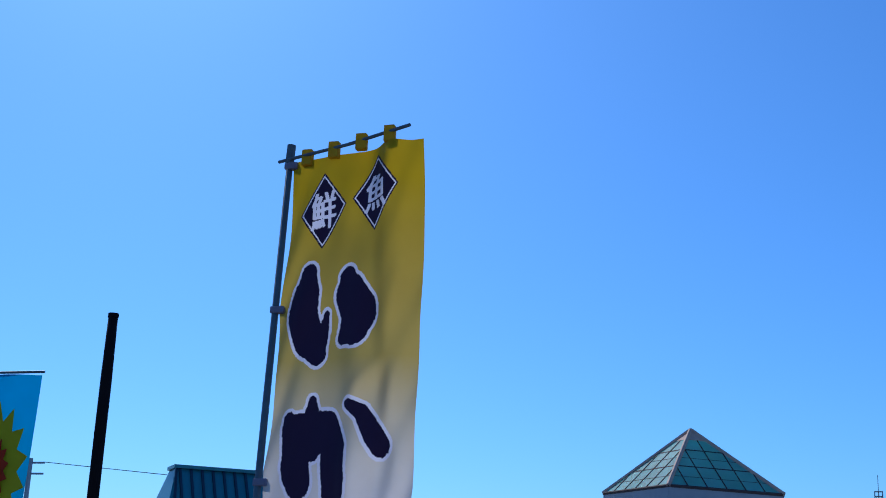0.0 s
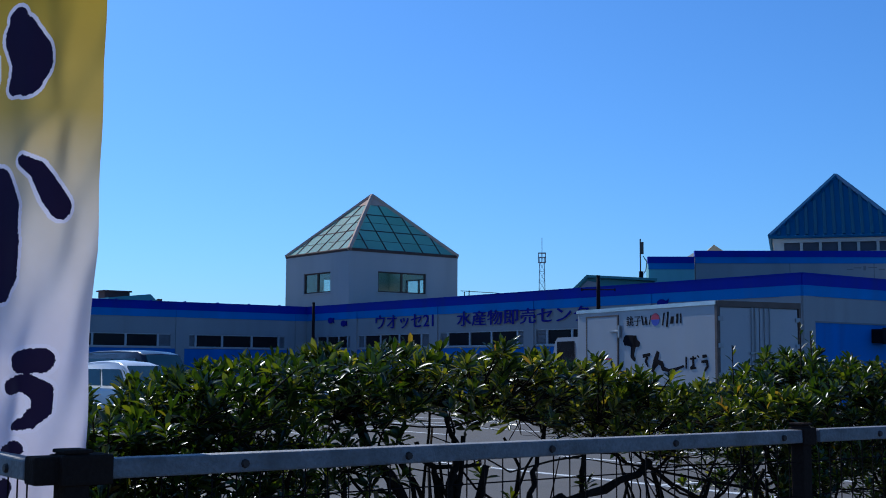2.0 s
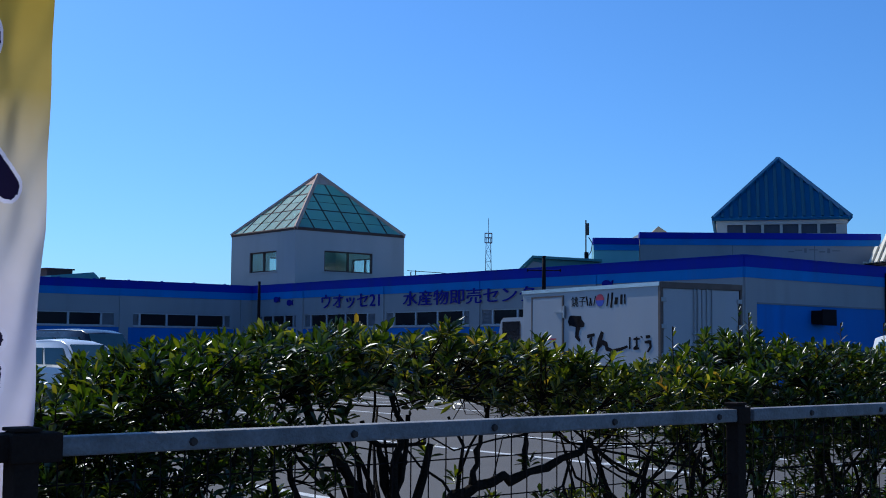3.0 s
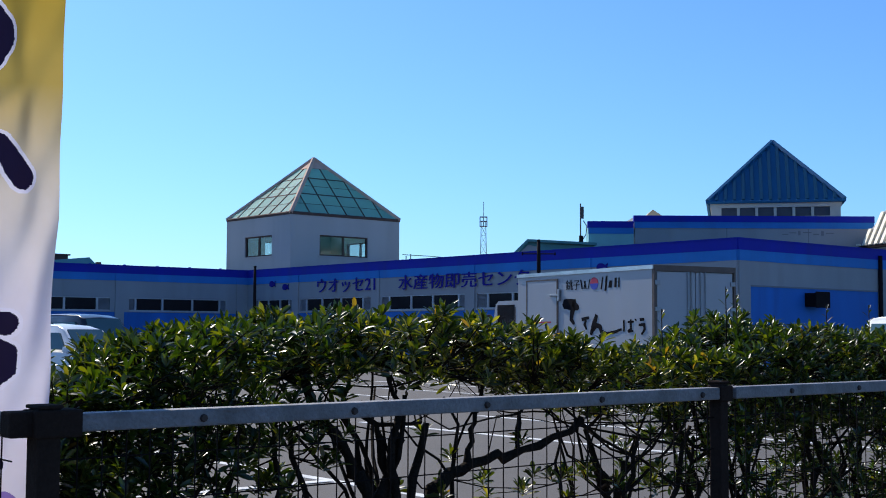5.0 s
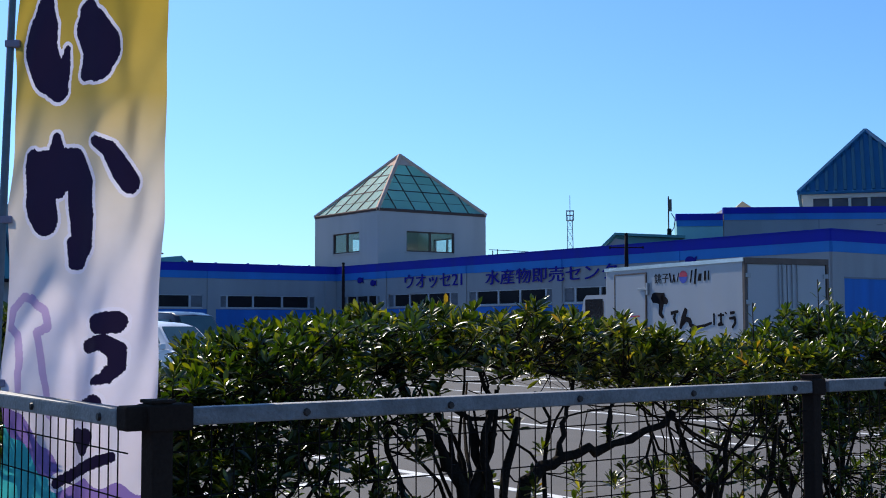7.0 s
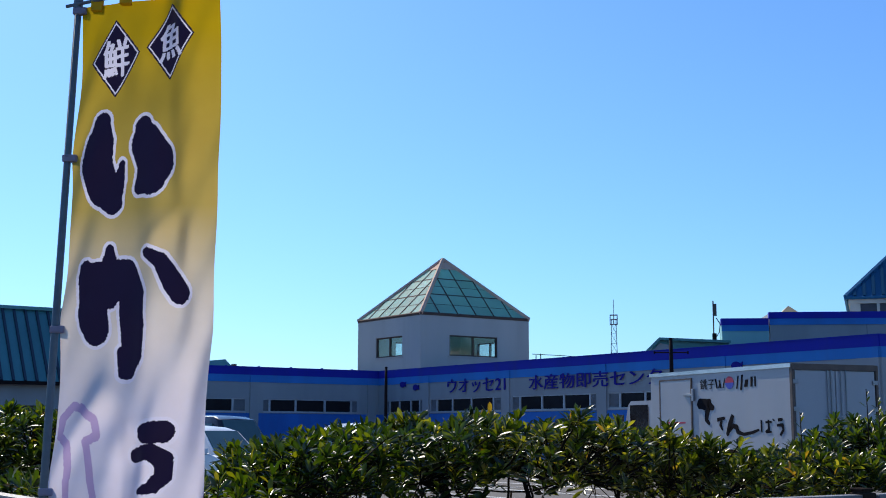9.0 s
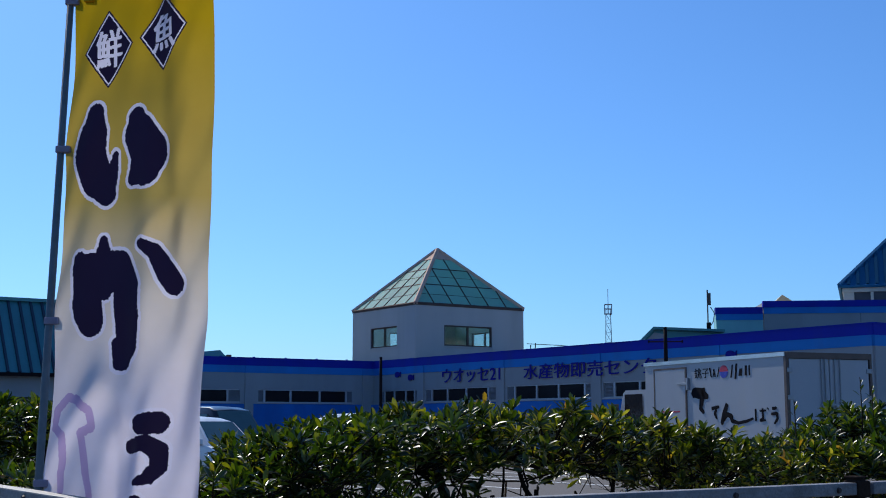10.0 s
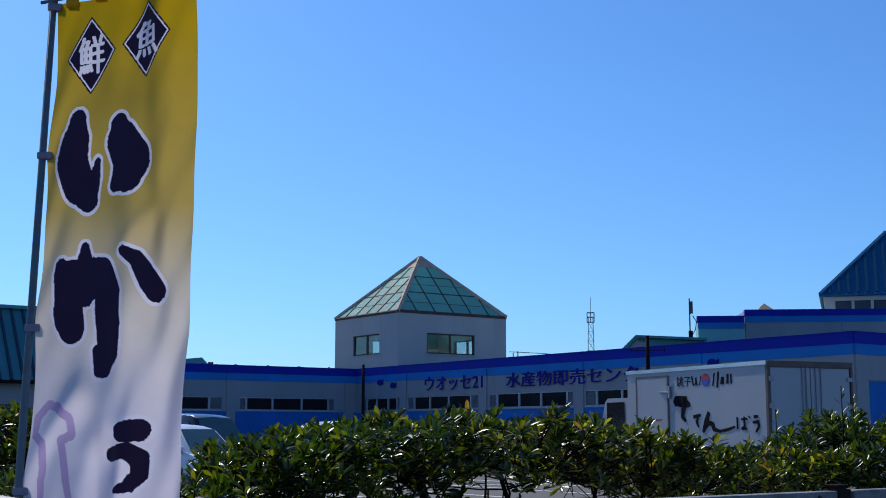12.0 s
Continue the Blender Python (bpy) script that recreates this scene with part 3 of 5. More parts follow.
PX, PY, PW, PD = 14.05, 64.29, 6.45, 6.45
lantern = thing("roof_lantern", pose(PX, PY, 0, 0, 0, -13), "cream glazed lantern under a blue ribbed pyramid roof", "roof lantern")
CREAM = material("cream trim paint", (0.62, 0.58, 0.50), 0.65, vary=0.08, scale=1.5)
part("base_wall", boxes((0, PW, 0, 0.25, 6.9, 7.38), (0, 0.25, 0.25, PD, 6.9, 7.38), (PW - 0.25, PW, 0.25, PD, 6.9, 7.38), (0, PW, PD - 0.25, PD, 6.9, 7.38)), CREAM, lantern)
part("head_board", boxes((-0.05, PW + 0.05, -0.05, 0.25, 7.86, 8.2), (-0.05, 0.25, 0.25, PD, 7.86, 8.2), (PW - 0.25, PW + 0.05, 0.25, PD, 7.86, 8.2)), CREAM, lantern)
for k in range(7):
    x = 0.45 + k * (PW - 0.9) / 6
    wide = 0.45 if k in (0, 6) else 0.07
    part("post", boxes((x - (wide if k == 0 else 0.07), x + (wide if k == 6 else 0.07), 0.0, 0.2, 7.38, 7.86)), CREAM, lantern)
    if k < 6:
        part("pane", boxes((x + 0.07, x + (PW - 0.9) / 6 - 0.07, 0.1, 0.12, 7.38, 7.86)), material("obscured lantern glass", (0.085, 0.09, 0.11), 0.5, vary=0.12, scale=2, spec=0.2), lantern, "grey obscured pane")
part("side_wall", boxes((0, 0.2, 0.25, PD, 7.38, 7.86), (PW - 0.2, PW, 0.25, PD, 7.38, 7.86)), CREAM, lantern)
ribbed_pyramid(PW, PD, 8.2, 11.72, 0.18, BLUE_ROOF, lantern, 15)

# small tan cap far behind the parapet
cap = thing("roof_vent_cap", Matrix.Translation((10.95, 66, 0)), "small tan pyramid vent cap on the roof", "roof vent")
bm = bmesh.new()
for f in pyramid_faces(0.85, 0.85, 7.62, 8.0):
    bm.faces.new([bm.verts.new(x) for x in f])
part("cap", bm, material("tan metal cap", (0.50, 0.37, 0.20), 0.6, vary=0.1), cap)
part("curb", boxes((0.12, 0.73, 0.12, 0.73, 6.4, 7.63)), CREAM, cap)

# green gabled roof between the wings
gable = thing("green_gable", frame_at(Vector((4.2, 60, 0)), Vector((1, 0, 0)), Vector((0, 1, 0))), "low green metal gable roof behind the parapet", "roof")
gb2 = bmesh.new()
prism(gb2, [(-0.75, 4.95), (0.0, 5.78), (3.2, 5.62), (3.2, 4.95)], 0.0, 0.12)
prism(gb2, [(-0.95, 4.98), (-0.05, 5.86), (3.3, 5.70), (3.3, 5.58), (0.0, 5.74), (-0.85, 4.92)], -0.35, 6.0)
part("gable_roof", gb2, TEAL_ROOF, gable)
part("gable_wall", prism(bmesh.new(), [(-0.6, 4.5), (-0.6, 5.0), (0.0, 5.6), (0.5, 5.5), (0.5, 4.5)], -0.1, -0.02), WHITE_WALL, gable)

# antenna mast on the roof
mast = thing("antenna_mast", Matrix.Translation((6.92, 61.2, 4.6)), "slim dark antenna mast on the roof", "antenna")
part("pole", rod((0, 0, 0), (0, 0, 1.55), 0.11, 10), DARK_POLE, mast)
part("aerial", boxes((-0.06, 0.0, -0.04, 0.04, 1.55, 3.15), (0.0, 0.13, -0.04, 0.04, 2.4, 3.0), bevel=0.01), TRUCK_TRIM, mast)
part("cable", tube(bmesh.new(), [(0.1, -0.06, 2.3), (0.28, -0.06, 2.0), (0.22, -0.06, 1.6), (0.1, -0.06, 1.4)], 0.02, 6), DARK_POLE, mast)

# lattice radio tower far away
radio = thing("radio_tower", Matrix.Translation((8.5, 250, 0)), "distant steel lattice radio tower", "radio tower")
lb = bmesh.new()
HT = 23.6
def leg(k, z):
    w = 0.95 - 0.5 * z / HT
    return Vector(((w if k in (0, 1) else -w), (w if k in (0, 3) else -w), z))
for k in range(4):
    tube(lb, [leg(k, 0), leg(k, HT)], 0.06, 5)
z = 0.0
while z < HT - 1:
    dz = 1.9
    for k in range(4):
        tube(lb, [leg(k, z), leg((k + 1) % 4, min(z + dz, HT))], 0.03, 4)
        tube(lb, [leg((k + 1) % 4, z), leg(k, min(z + dz, HT))], 0.03, 4)
        tube(lb, [leg(k, z), leg((k + 1) % 4, z)], 0.03, 4)
    z += dz
part("lattice", lb, STEEL, radio)
pb = bmesh.new()
for zz in (HT - 0.9, HT + 0.1, HT + 1.0):
    box(pb, -0.75, 0.75, -0.75, 0.75, zz, zz + 0.12)
for x in (-0.7, 0.0, 0.7):
    for y in (-0.7, 0.7):
        tube(pb, [(x, y, HT - 0.9), (x, y, HT + 1.1)], 0.08, 5)
part("platform", pb, STEEL, radio)
part("aerial", rod((0, 0, HT), (0, 0, HT + 4.2), 0.06, 6), STEEL, radio)

# green-roofed pavilion beside the left wing
pav = thing("green_roof_pavilion", frame_at(Vector((-24.6, 53.0, 0)) - V * 4.8, V, U), "grey pavilion with a steep green standing seam roof", "building")
PL, EZ, RZ, RUN = 8.8, 3.55, 7.0, 2.6
part("wall", boxes((0.4, PL - 0.4, 0.5, 0.8, 0, EZ), (0.4, 0.7, 0.8, 6, 0, EZ), (PL - 0.7, PL - 0.4, 0.8, 6, 0, EZ), (0.4, PL - 0.4, 6, 6.3, 0, EZ)), material("grey pavilion wall", (0.28, 0.30, 0.33), 0.8, vary=0.1, scale=0.8, streak=True), pav)
part("door", boxes((5.0, 6.6, 0.46, 0.5, 0, 2.5)), DARK_GLASS, pav)
part("window", boxes((1.2, 4.2, 0.46, 0.5, 1.2, 2.5)), DARK_GLASS, pav)
part("window", boxes((7.2, 8.0, 0.46, 0.5, 1.6, 2.3)), WIN_FRAME, pav)
rb = bmesh.new()
q = [Vector(p) for p in ((0, 0, EZ), (PL, 0, EZ), (PL - 0.9, RUN, RZ), (0.9, RUN, RZ), (0, 6.8, EZ), (PL, 6.8, EZ), (PL - 0.9, 4.2, RZ), (0.9, 4.2, RZ))]
vv = [rb.verts.new(p) for p in q]
for f in ((0, 1, 2, 3), (5, 4, 7, 6), (4, 0, 3, 7), (1, 5, 6, 2), (3, 2, 6, 7), (1, 0, 4, 5)):
    rb.faces.new([vv[i] for i in f])
part("roof_slope", rb, TEAL_ROOF, pav)
k = 0.55
while k < PL - 0.3:
    top = min(max(k, 0.9), PL - 0.9)
    sb = tube(bmesh.new(), [(k, -0.03, EZ + 0.03), (top if abs(top - k) > 0.01 else k, RUN - 0.02, RZ + 0.03)], 0.075, 4)
    part("roof_seam", sb, SEAM_DARK, pav)
    k += 0.52
part("ridge_cap", boxes((0.8, PL - 0.8, RUN - 0.15, 4.3, RZ, RZ + 0.16)), TEAL_ROOF, pav)
part("gutter", boxes((-0.05, PL + 0.05, -0.12, 0.02, EZ - 0.14, EZ + 0.02)), DARK_POLE, pav)

# small rooftop gable and chimney on the left wing
hut = thing("rooftop_gable", frame_at(CORNER - V * 10.5 + U * 1.6, V, U), "small teal rooftop gable with a brown chimney block", "roof vent")
hb2 = bmesh.new()
prism(hb2, [(-1.5, 4.7), (-1.4, 5.22), (1.1, 5.5), (1.95, 4.7)], 0, 2.2)
part("gable_roof", hb2, TEAL_ROOF, hut)
part("chimney", boxes((-1.4, 0.10, 0.6, 1.5, 5.1, 5.58), (-1.5, 0.2, 0.5, 1.6, 5.58, 5.66)), BROWN, hut, "dark brown chimney block")
part("knob", boxes((1.95, 2.2, 0.8, 1.1, 4.7, 5.3), bevel=0.03), BROWN, hut)

# cream ribbed roof at the far side
far = thing("cream_roof_lantern", pose(21.7, 57.6, 0, 0, 0, 15), "roof lantern with a cream and grey ribbed pyramid roof", "roof lantern")
part("wall", boxes((0.25, 2.95, 0.25, 3.55, 4.5, 5.6)), WHITE_WALL, far)
for f in pyramid_faces(3.2, 3.8, 5.69, 9.0, 0.0):
    bm = bmesh.new()
    bm.faces.new([bm.verts.new(x) for x in f])
    part("roof_slope", bm, LOUVRE, far)
    for k in range(0, 9):
        a = k / 8
        rb = bmesh.new()
        strip(rb, f, a, 0.0, a, max(min(2 * a, 2 * (1 - a)) * 0.98, 0.02), 0.24, 0.10)
        part("roof_rib", rb, CREAM_ROOF, far)
part("eave", boxes((-0.05, 3.25, -0.05, 3.85, 5.56, 5.69)), DARK_POLE, far)

# ---- parking bay lines ----
def bay_rows(first, step, count, cross, row0, row1):
    """Two rows of bays back to back: the lines between the bays and the long line where the rows meet."""
    for i in range(count):
        line = thing("bay_line", lot @ Matrix.Translation((first + step * i, row0, 0.0)), "worn white parking bay line on asphalt", "road marking", "parking bay lines", "structure")
        part("paint", boxes((-0.065, 0.065, 0, row1 - row0, 0.0, 0.004)), LINE_WHITE, line)
    line = thing("bay_line", lot @ Matrix.Translation((min(first, first + step * (count - 1)), cross, 0.0)), "long white line between two rows of parking bays", "road marking", "parking bay lines", "structure")
    part("paint", boxes((0.0, abs(step) * (count - 1), -0.065, 0.065, 0.004, 0.008)), LINE_WHITE, line)


bay_rows(11.19, 2.37, 7, 10.38, 5.4, 15.2)
bay_rows(6.6, -2.37, 8, 9.4, 4.9, 14.0)
bay_rows(11.19, 2.37, 7, 25.2, 20.4, 30.0)
bay_rows(6.6, -2.37, 8, 25.2, 20.4, 30.0)

# ---- mesh fence ----
FENCE_U, PITCH, POST_V = 2.29, 2.03, 0.957
wire_v = bpy.data.meshes.new("wire")
bm = rod((0, 0, 0.06), (0, 0, 1.17), 0.0016, 5)
bm.to_mesh(wire_v), bm.free(), wire_v.materials.append(WIRE)
wire_h = bpy.data.meshes.new("wire")
bm = rod((0.03, 0.004, 0), (PITCH - 0.03, 0.004, 0), 0.0017, 5)
bm.to_mesh(wire_h), bm.free(), wire_h.materials.append(WIRE)


fence = thing("fence", lot @ Matrix.Translation((0, FENCE_U, 0)), "dark mesh fence with a weathered galvanised top rail", "fence")


def fence_panel():
    bm = bmesh.new()
    box(bm, 0.045, PITCH - 0.03, -0.022, 0.022, 1.166, 1.201, bevel=0.004)
    p = part("rail", bm, RAIL, fence, "weathered galvanised square rail")
    p.location.x = POST_V
    for x in (0.322, 0.697, 1.092, 1.498, 1.917):
        bb = bmesh.new()
        tube(bb, [(x, -0.0215, 1.182), (x, -0.028, 1.182)], [0.009, 0.007], 8)
        part("bolt", bb, BOLT, p)
    x = 0.065
    while x < PITCH - 0.04:
        w = new("wire", wire_v)
        w.parent, w.location = p, (x, -0.002, 0)
        x += 0.05
    z = 1.114
    while z > 0.05:
        w = new("wire", wire_h)
        w.parent, w.location = p, (0, 0, z)
        z -= 0.09
    return p


def fence_post(x, w=0.018, d=0.021):
    p = part("post", boxes((-w, w, -d, d, 0, 1.212), bevel=0.004), POST_BROWN, fence, "dark brown square steel post")
    p.location.x = x
    part("post_cap", boxes((-w - 0.003, w + 0.003, -d - 0.003, d + 0.003, 1.212, 1.219), bevel=0.003), POST_BROWN, p)
    part("rail_clamp", boxes((-w - 0.004, w + 0.016, -0.027, 0.027, 1.160, 1.206), bevel=0.004), POST_BROWN, p)
    return p


panel, post = fence_panel(), fence_post(POST_V, 0.022, 0.028)
part("rail_sleeve", boxes((-0.030, 0.062, -0.034, 0.034, 1.158, 1.210), bevel=0.005), POST_BROWN, post)
part("rail_sleeve", boxes((-0.072, -0.023, -0.018, 0.032, 1.160, 1.208), bevel=0.005), POST_BROWN, post)
for i in (1, 2, 3, 4):
    copy_thing(panel, Matrix.Translation((POST_V + PITCH * i, 0, 0)))
plain = fence_post(POST_V + PITCH - 0.01)
for i in (2, 3, 4, 5):
    copy_thing(plain, Matrix.Translation((POST_V + PITCH * i - 0.01, 0, 0)))
# the fence turns a right angle at the sleeved post and runs back beside the banner
SIDE_V = POST_V - 0.052
for i in (1, 2, 3, 4):
    copy_thing(panel, pose(SIDE_V, PITCH * i, 0, 0, 0, -90))
    copy_thing(plain, pose(SIDE_V, PITCH * i, 0, 0, 0, -90))

# ---- banner ----
FLAG_W, FLAG_H, FLAG_TOP = 0.50, 1.74, 2.545
CELL = 0.002


def stroke(points):
    """A brush stroke as overlapping discs (x, h, radius), joined by straight runs."""
    def inside(X, H):
        hit = np.zeros(X.shape, bool)
        for (x0, h0, r0), (x1, h1, r1) in zip(points, points[1:]):
            dx, dh = x1 - x0, h1 - h0
            t = np.clip(((X - x0) * dx + (H - h0) * dh) / (dx * dx + dh * dh + 1e-9), 0, 1)
            hit |= np.hypot(X - x0 - t * dx, H - h0 - t * dh) < r0 + (r1 - r0) * t
        return hit
    return inside


BRUSH = [
    [(0.119, 0.799, 0.045), (0.111, 0.853, 0.048), (0.126, 0.903, 0.042)],
    [(0.097, 0.338, 0.026), (0.096, 0.398, 0.046), (0.092, 0.460, 0.050), (0.114, 0.521, 0.050), (0.148, 0.563, 0.030)],
    [(0.140, 0.545, 0.041), (0.168, 0.498, 0.018), (0.180, 0.455, 0.006)],
    [(0.247, 0.359, 0.026), (0.263, 0.406, 0.050), (0.297, 0.460, 0.061), (0.285, 0.498, 0.050), (0.256, 0.517, 0.026), (0.242, 0.529, 0.015)],
    [(0.084, 0.761, 0.033), (0.099, 0.822, 0.036), (0.110, 0.884, 0.039), (0.124, 0.915, 0.030)],
    [(0.148, 0.691, 0.011), (0.151, 0.745, 0.033)],
    [(0.071, 0.738, 0.018), (0.087, 0.761, 0.033), (0.160, 0.761, 0.041), (0.211, 0.761, 0.039), (0.245, 0.822, 0.042), (0.254, 0.900, 0.041), (0.254, 0.977, 0.035), (0.246, 1.018, 0.019)],
    [(0.099, 0.822, 0.036), (0.167, 0.819, 0.030)],
    [(0.234, 1.015, 0.022), (0.214, 0.966, 0.011)],
    [(0.287, 0.707, 0.011), (0.333, 0.730, 0.019), (0.373, 0.784, 0.027), (0.397, 0.815, 0.027)],
    [(0.333, 1.177, 0.024), (0.374, 1.174, 0.026)],
    [(0.297, 1.236, 0.015), (0.347, 1.224, 0.018), (0.380, 1.247, 0.021), (0.383, 1.285, 0.019), (0.358, 1.313, 0.015), (0.322, 1.325, 0.006)],
    [(0.295, 1.387, 0.015), (0.324, 1.378, 0.019)],
    [(0.272, 1.463, 0.018), (0.288, 1.494, 0.015), (0.301, 1.463, 0.018)],
    [(0.208, 1.582, 0.011), (0.315, 1.532, 0.013), (0.373, 1.517, 0.011)],
]
MAUVE = [
    [(0.018, 1.185, 0.011), (0.022, 1.139, 0.013), (0.057, 1.106, 0.012), (0.093, 1.112, 0.012), (0.143, 1.142, 0.013), (0.153, 1.185, 0.013), (0.113, 1.199, 0.013), (0.132, 1.250, 0.013), (0.165, 1.342, 0.013), (0.179, 1.409, 0.013)],
    [(0.018, 1.185, 0.011), (0.052, 1.205, 0.012), (0.060, 1.270, 0.012), (0.057, 1.347, 0.012)],
]


def glyph_cells(text, cx, ch, size, tilt):
    """Which cells a printed character covers, from the built-in font."""
    cu = bpy.data.curves.new("glyph", "FONT")
    cu.body, cu.size = text, 1.0
    tmp = new("glyph", cu)
    bpy.context.view_layer.update()
    me = bpy.data.meshes.new_from_object(tmp.evaluated_get(bpy.context.evaluated_depsgraph_get()))
    bpy.data.objects.remove(tmp)
    me.calc_loop_triangles()
    co = np.array([v.co[:2] for v in me.vertices])
    lo, hi = co.min(0), co.max(0)
    co = (co - (lo + hi) / 2) / (hi - lo) * size
    x = cx + co[:, 0]
    h = ch - co[:, 1] - tilt * co[:, 0]
    tris = [tuple(t.vertices) for t in me.loop_triangles]
    bpy.data.meshes.remove(me)

    def inside(X, H):
        hit = np.zeros(X.shape, bool)
        for a, b, c in tris:
            d0 = (x[b] - x[a]) * (H - h[a]) - (h[b] - h[a]) * (X - x[a])
            d1 = (x[c] - x[b]) * (H - h[b]) - (h[c] - h[b]) * (X - x[b])
            d2 = (x[a] - x[c]) * (H - h[c]) - (h[a] - h[c]) * (X - x[c])
            hit |= ((d0 >= 0) & (d1 >= 0) & (d2 >= 0)) | ((d0 <= 0) & (d1 <= 0) & (d2 <= 0))
        return hit
    return inside


def flag_cloth(parent):
    nx, nh = int(FLAG_W / CELL), int(FLAG_H / CELL)
    X, H = np.meshgrid((np.arange(nx) + 0.5) * CELL, (np.arange(nh) + 0.5) * CELL)
    ragged = 0.0016 * np.sin(X * 310 + 4 * np.sin(H * 71)) * np.sin(H * 190 + 3 * np.sin(X * 57))
    mat = np.zeros(X.shape, int)
    # teal and violet sea at the foot
    shore = 1.36 + 0.85 * np.minimum(X, 0.24) + 0.2 * np.maximum(X - 0.24, 0) + 0.012 * np.sin(X * 60)
    mat[H > shore] = 4
    mat[H > shore + 0.07] = 5
    for s in MAUVE:
        mat[stroke(s)(X, H + ragged)] = 3
    ink, halo = np.zeros(X.shape, bool), np.zeros(X.shape, bool)
    for s in BRUSH:
        ink |= stroke([(a, b, r + 0.003) for a, b, r in s])(X + ragged, H + ragged)
        halo |= stroke([(a, b, r + 0.013) for a, b, r in s])(X, H)
    mat[halo] = 1
    mat[ink] = 2
    for cx, ch, text in ((0.128, 0.158, "鮮"), (0.330, 0.130, "魚")):
        d = np.abs(X - cx) / 0.090 + np.abs(H - ch + 0.10 * (X - cx)) / 0.110
        mat[d < 1.0] = 2
        mat[(d < 0.93) & (d > 0.87)] = 1
        g = glyph_cells(text, cx, ch, (0.088, 0.105), 0.10)(X, H)
        mat[g | np.roll(g, 1, 1) | np.roll(g, -1, 1) | np.roll(g, 2, 1) | np.roll(g, 1, 0)] = 1
    gx, gh = np.meshgrid(np.arange(nx + 1) * CELL, np.arange(nh + 1) * CELL)
    a, d = gx / FLAG_W, gh / FLAG_H
    wide = np.interp(gh, [0, 0.35, 0.62, 0.92, 1.25, 1.74], [0.82, 0.835, 0.855, 0.89, 0.88, 0.845])
    fold = lambda c, w: np.exp(-(c / w) ** 2)
    depth = 0.013 * a * np.sin(9.0 * a + 3.5 * d + 0.4) + 0.008 * a * np.sin(17 * a - 7 * d + 1.0) + 0.05 * d * np.sin(3.4 * a + 1.0) * a
    depth += 0.007 * fold(a - 0.84 + 0.10 * np.sin(6 * d + 0.8), 0.07) * np.clip(1.25 - 1.4 * d, 0, 1)
    depth += 0.018 * fold(a - 0.70 - 0.06 * np.sin(5 * d), 0.06) * np.clip(2.2 * d - 1.0, 0, 1)
    depth -= 0.020 * fold(a - 0.42 - 0.10 * d, 0.045) * np.clip(2.4 * d - 1.5, 0, 1)
    depth += 0.016 * fold(d - 0.675 + 0.055 * np.cos(7 * a - 2.6), 0.03) * fold(a - 0.36, 0.26)
    depth += 0.010 * fold(d - 0.735 + 0.10 * a, 0.03) * fold(a - 0.55, 0.20)
    depth += 0.006 * fold(d - 0.385 + 0.25 * (a - 0.6), 0.022) * fold(a - 0.66, 0.15)
    depth += 0.005 * fold(d - 0.165 - 0.25 * (a - 0.5), 0.025) * fold(a - 0.55, 0.22)
    depth += 0.005 * np.sin(27 * a + 11 * d + 2 * np.sin(9 * d)) * a * (0.4 + d) + 0.0035 * np.sin(39 * d + 11 * a + 3 * np.sin(7 * a)) * np.sin(5 * d + 3 * a)
    depth *= 1.45
    side = 0.012 * np.sin(6.3 * d + 0.6) * a
    lean = -0.0246 * gh - 0.012 * np.sin(math.pi * np.clip(d * 4 % 1, 0, 1)) * -1 * (1 - a)
    px = gx * wide + side + lean + 0.012
    pz = FLAG_TOP - gh + 0.012 * a * (1 - d)
    co = np.stack([px, -depth - 0.09 * a, pz], -1).reshape(-1, 3)
    i = (np.arange(nh)[:, None] * (nx + 1) + np.arange(nx)[None]).reshape(-1)
    quads = np.stack([i, i + nx + 1, i + nx + 2, i + 1], -1)
    me = bpy.data.meshes.new("cloth")
    me.from_pydata(co.tolist(), [], quads.tolist())
    for m in (cloth("yellow to white banner cloth", (0.80, 0.72, 0.80), (0.55, 0.34, 0.006)), cloth("white banner print", (0.82, 0.76, 0.86)),
              cloth("dark violet banner ink", (0.026, 0.014, 0.045), translucent=0.12), cloth("mauve banner print", (0.50, 0.36, 0.58)),
              cloth("violet banner print", (0.28, 0.18, 0.48)), cloth("teal banner print", (0.06, 0.55, 0.55))):
        me.materials.append(m)
    me.polygons.foreach_set("material_index", mat.reshape(-1).astype(np.int32))
    me.polygons.foreach_set("use_smooth", np.ones(len(quads), bool))
    me.update()
    ob = new("cloth", me)
    ob.parent = parent
    return tagged(ob, "yellow to white printed cloth with dark brush letters")


banner = thing("banner", Matrix.Translation((-1.376, 3.15, 0)), "tall yellow and white cloth banner with dark brush lettering", "banner")
part("pole", tube(bmesh.new(), [(-0.064, 0, 0), (0.0, 0, 2.56)], [0.0125, 0.0095], 10), POLE_GREY, banner, "slim grey-green pole", True)
part("pole_top", rod((-0.002, 0, 2.535), (0.001, 0, 2.60), 0.013, 10), POLE_GREY, banner)
part("cross_rod", tube(bmesh.new(), [(-0.035, 0.0, 2.552), (0.20, -0.06, 2.566), (0.40, -0.12, 2.585)], 0.005, 8), POLE_GREY, banner, "thin cross rod")
for h in (0.01, 0.43, 0.90, 1.33):
    z = FLAG_TOP - h
    x = -0.0246 * h
    tb = bmesh.new()
    box(tb, x - 0.012, x + 0.028, -0.013, 0.011, z - 0.010, z + 0.010, bevel=0.004)
    part("loop", tb, cloth("white loop cloth", (0.34, 0.32, 0.42)), banner, "pale cloth loop round the pole")
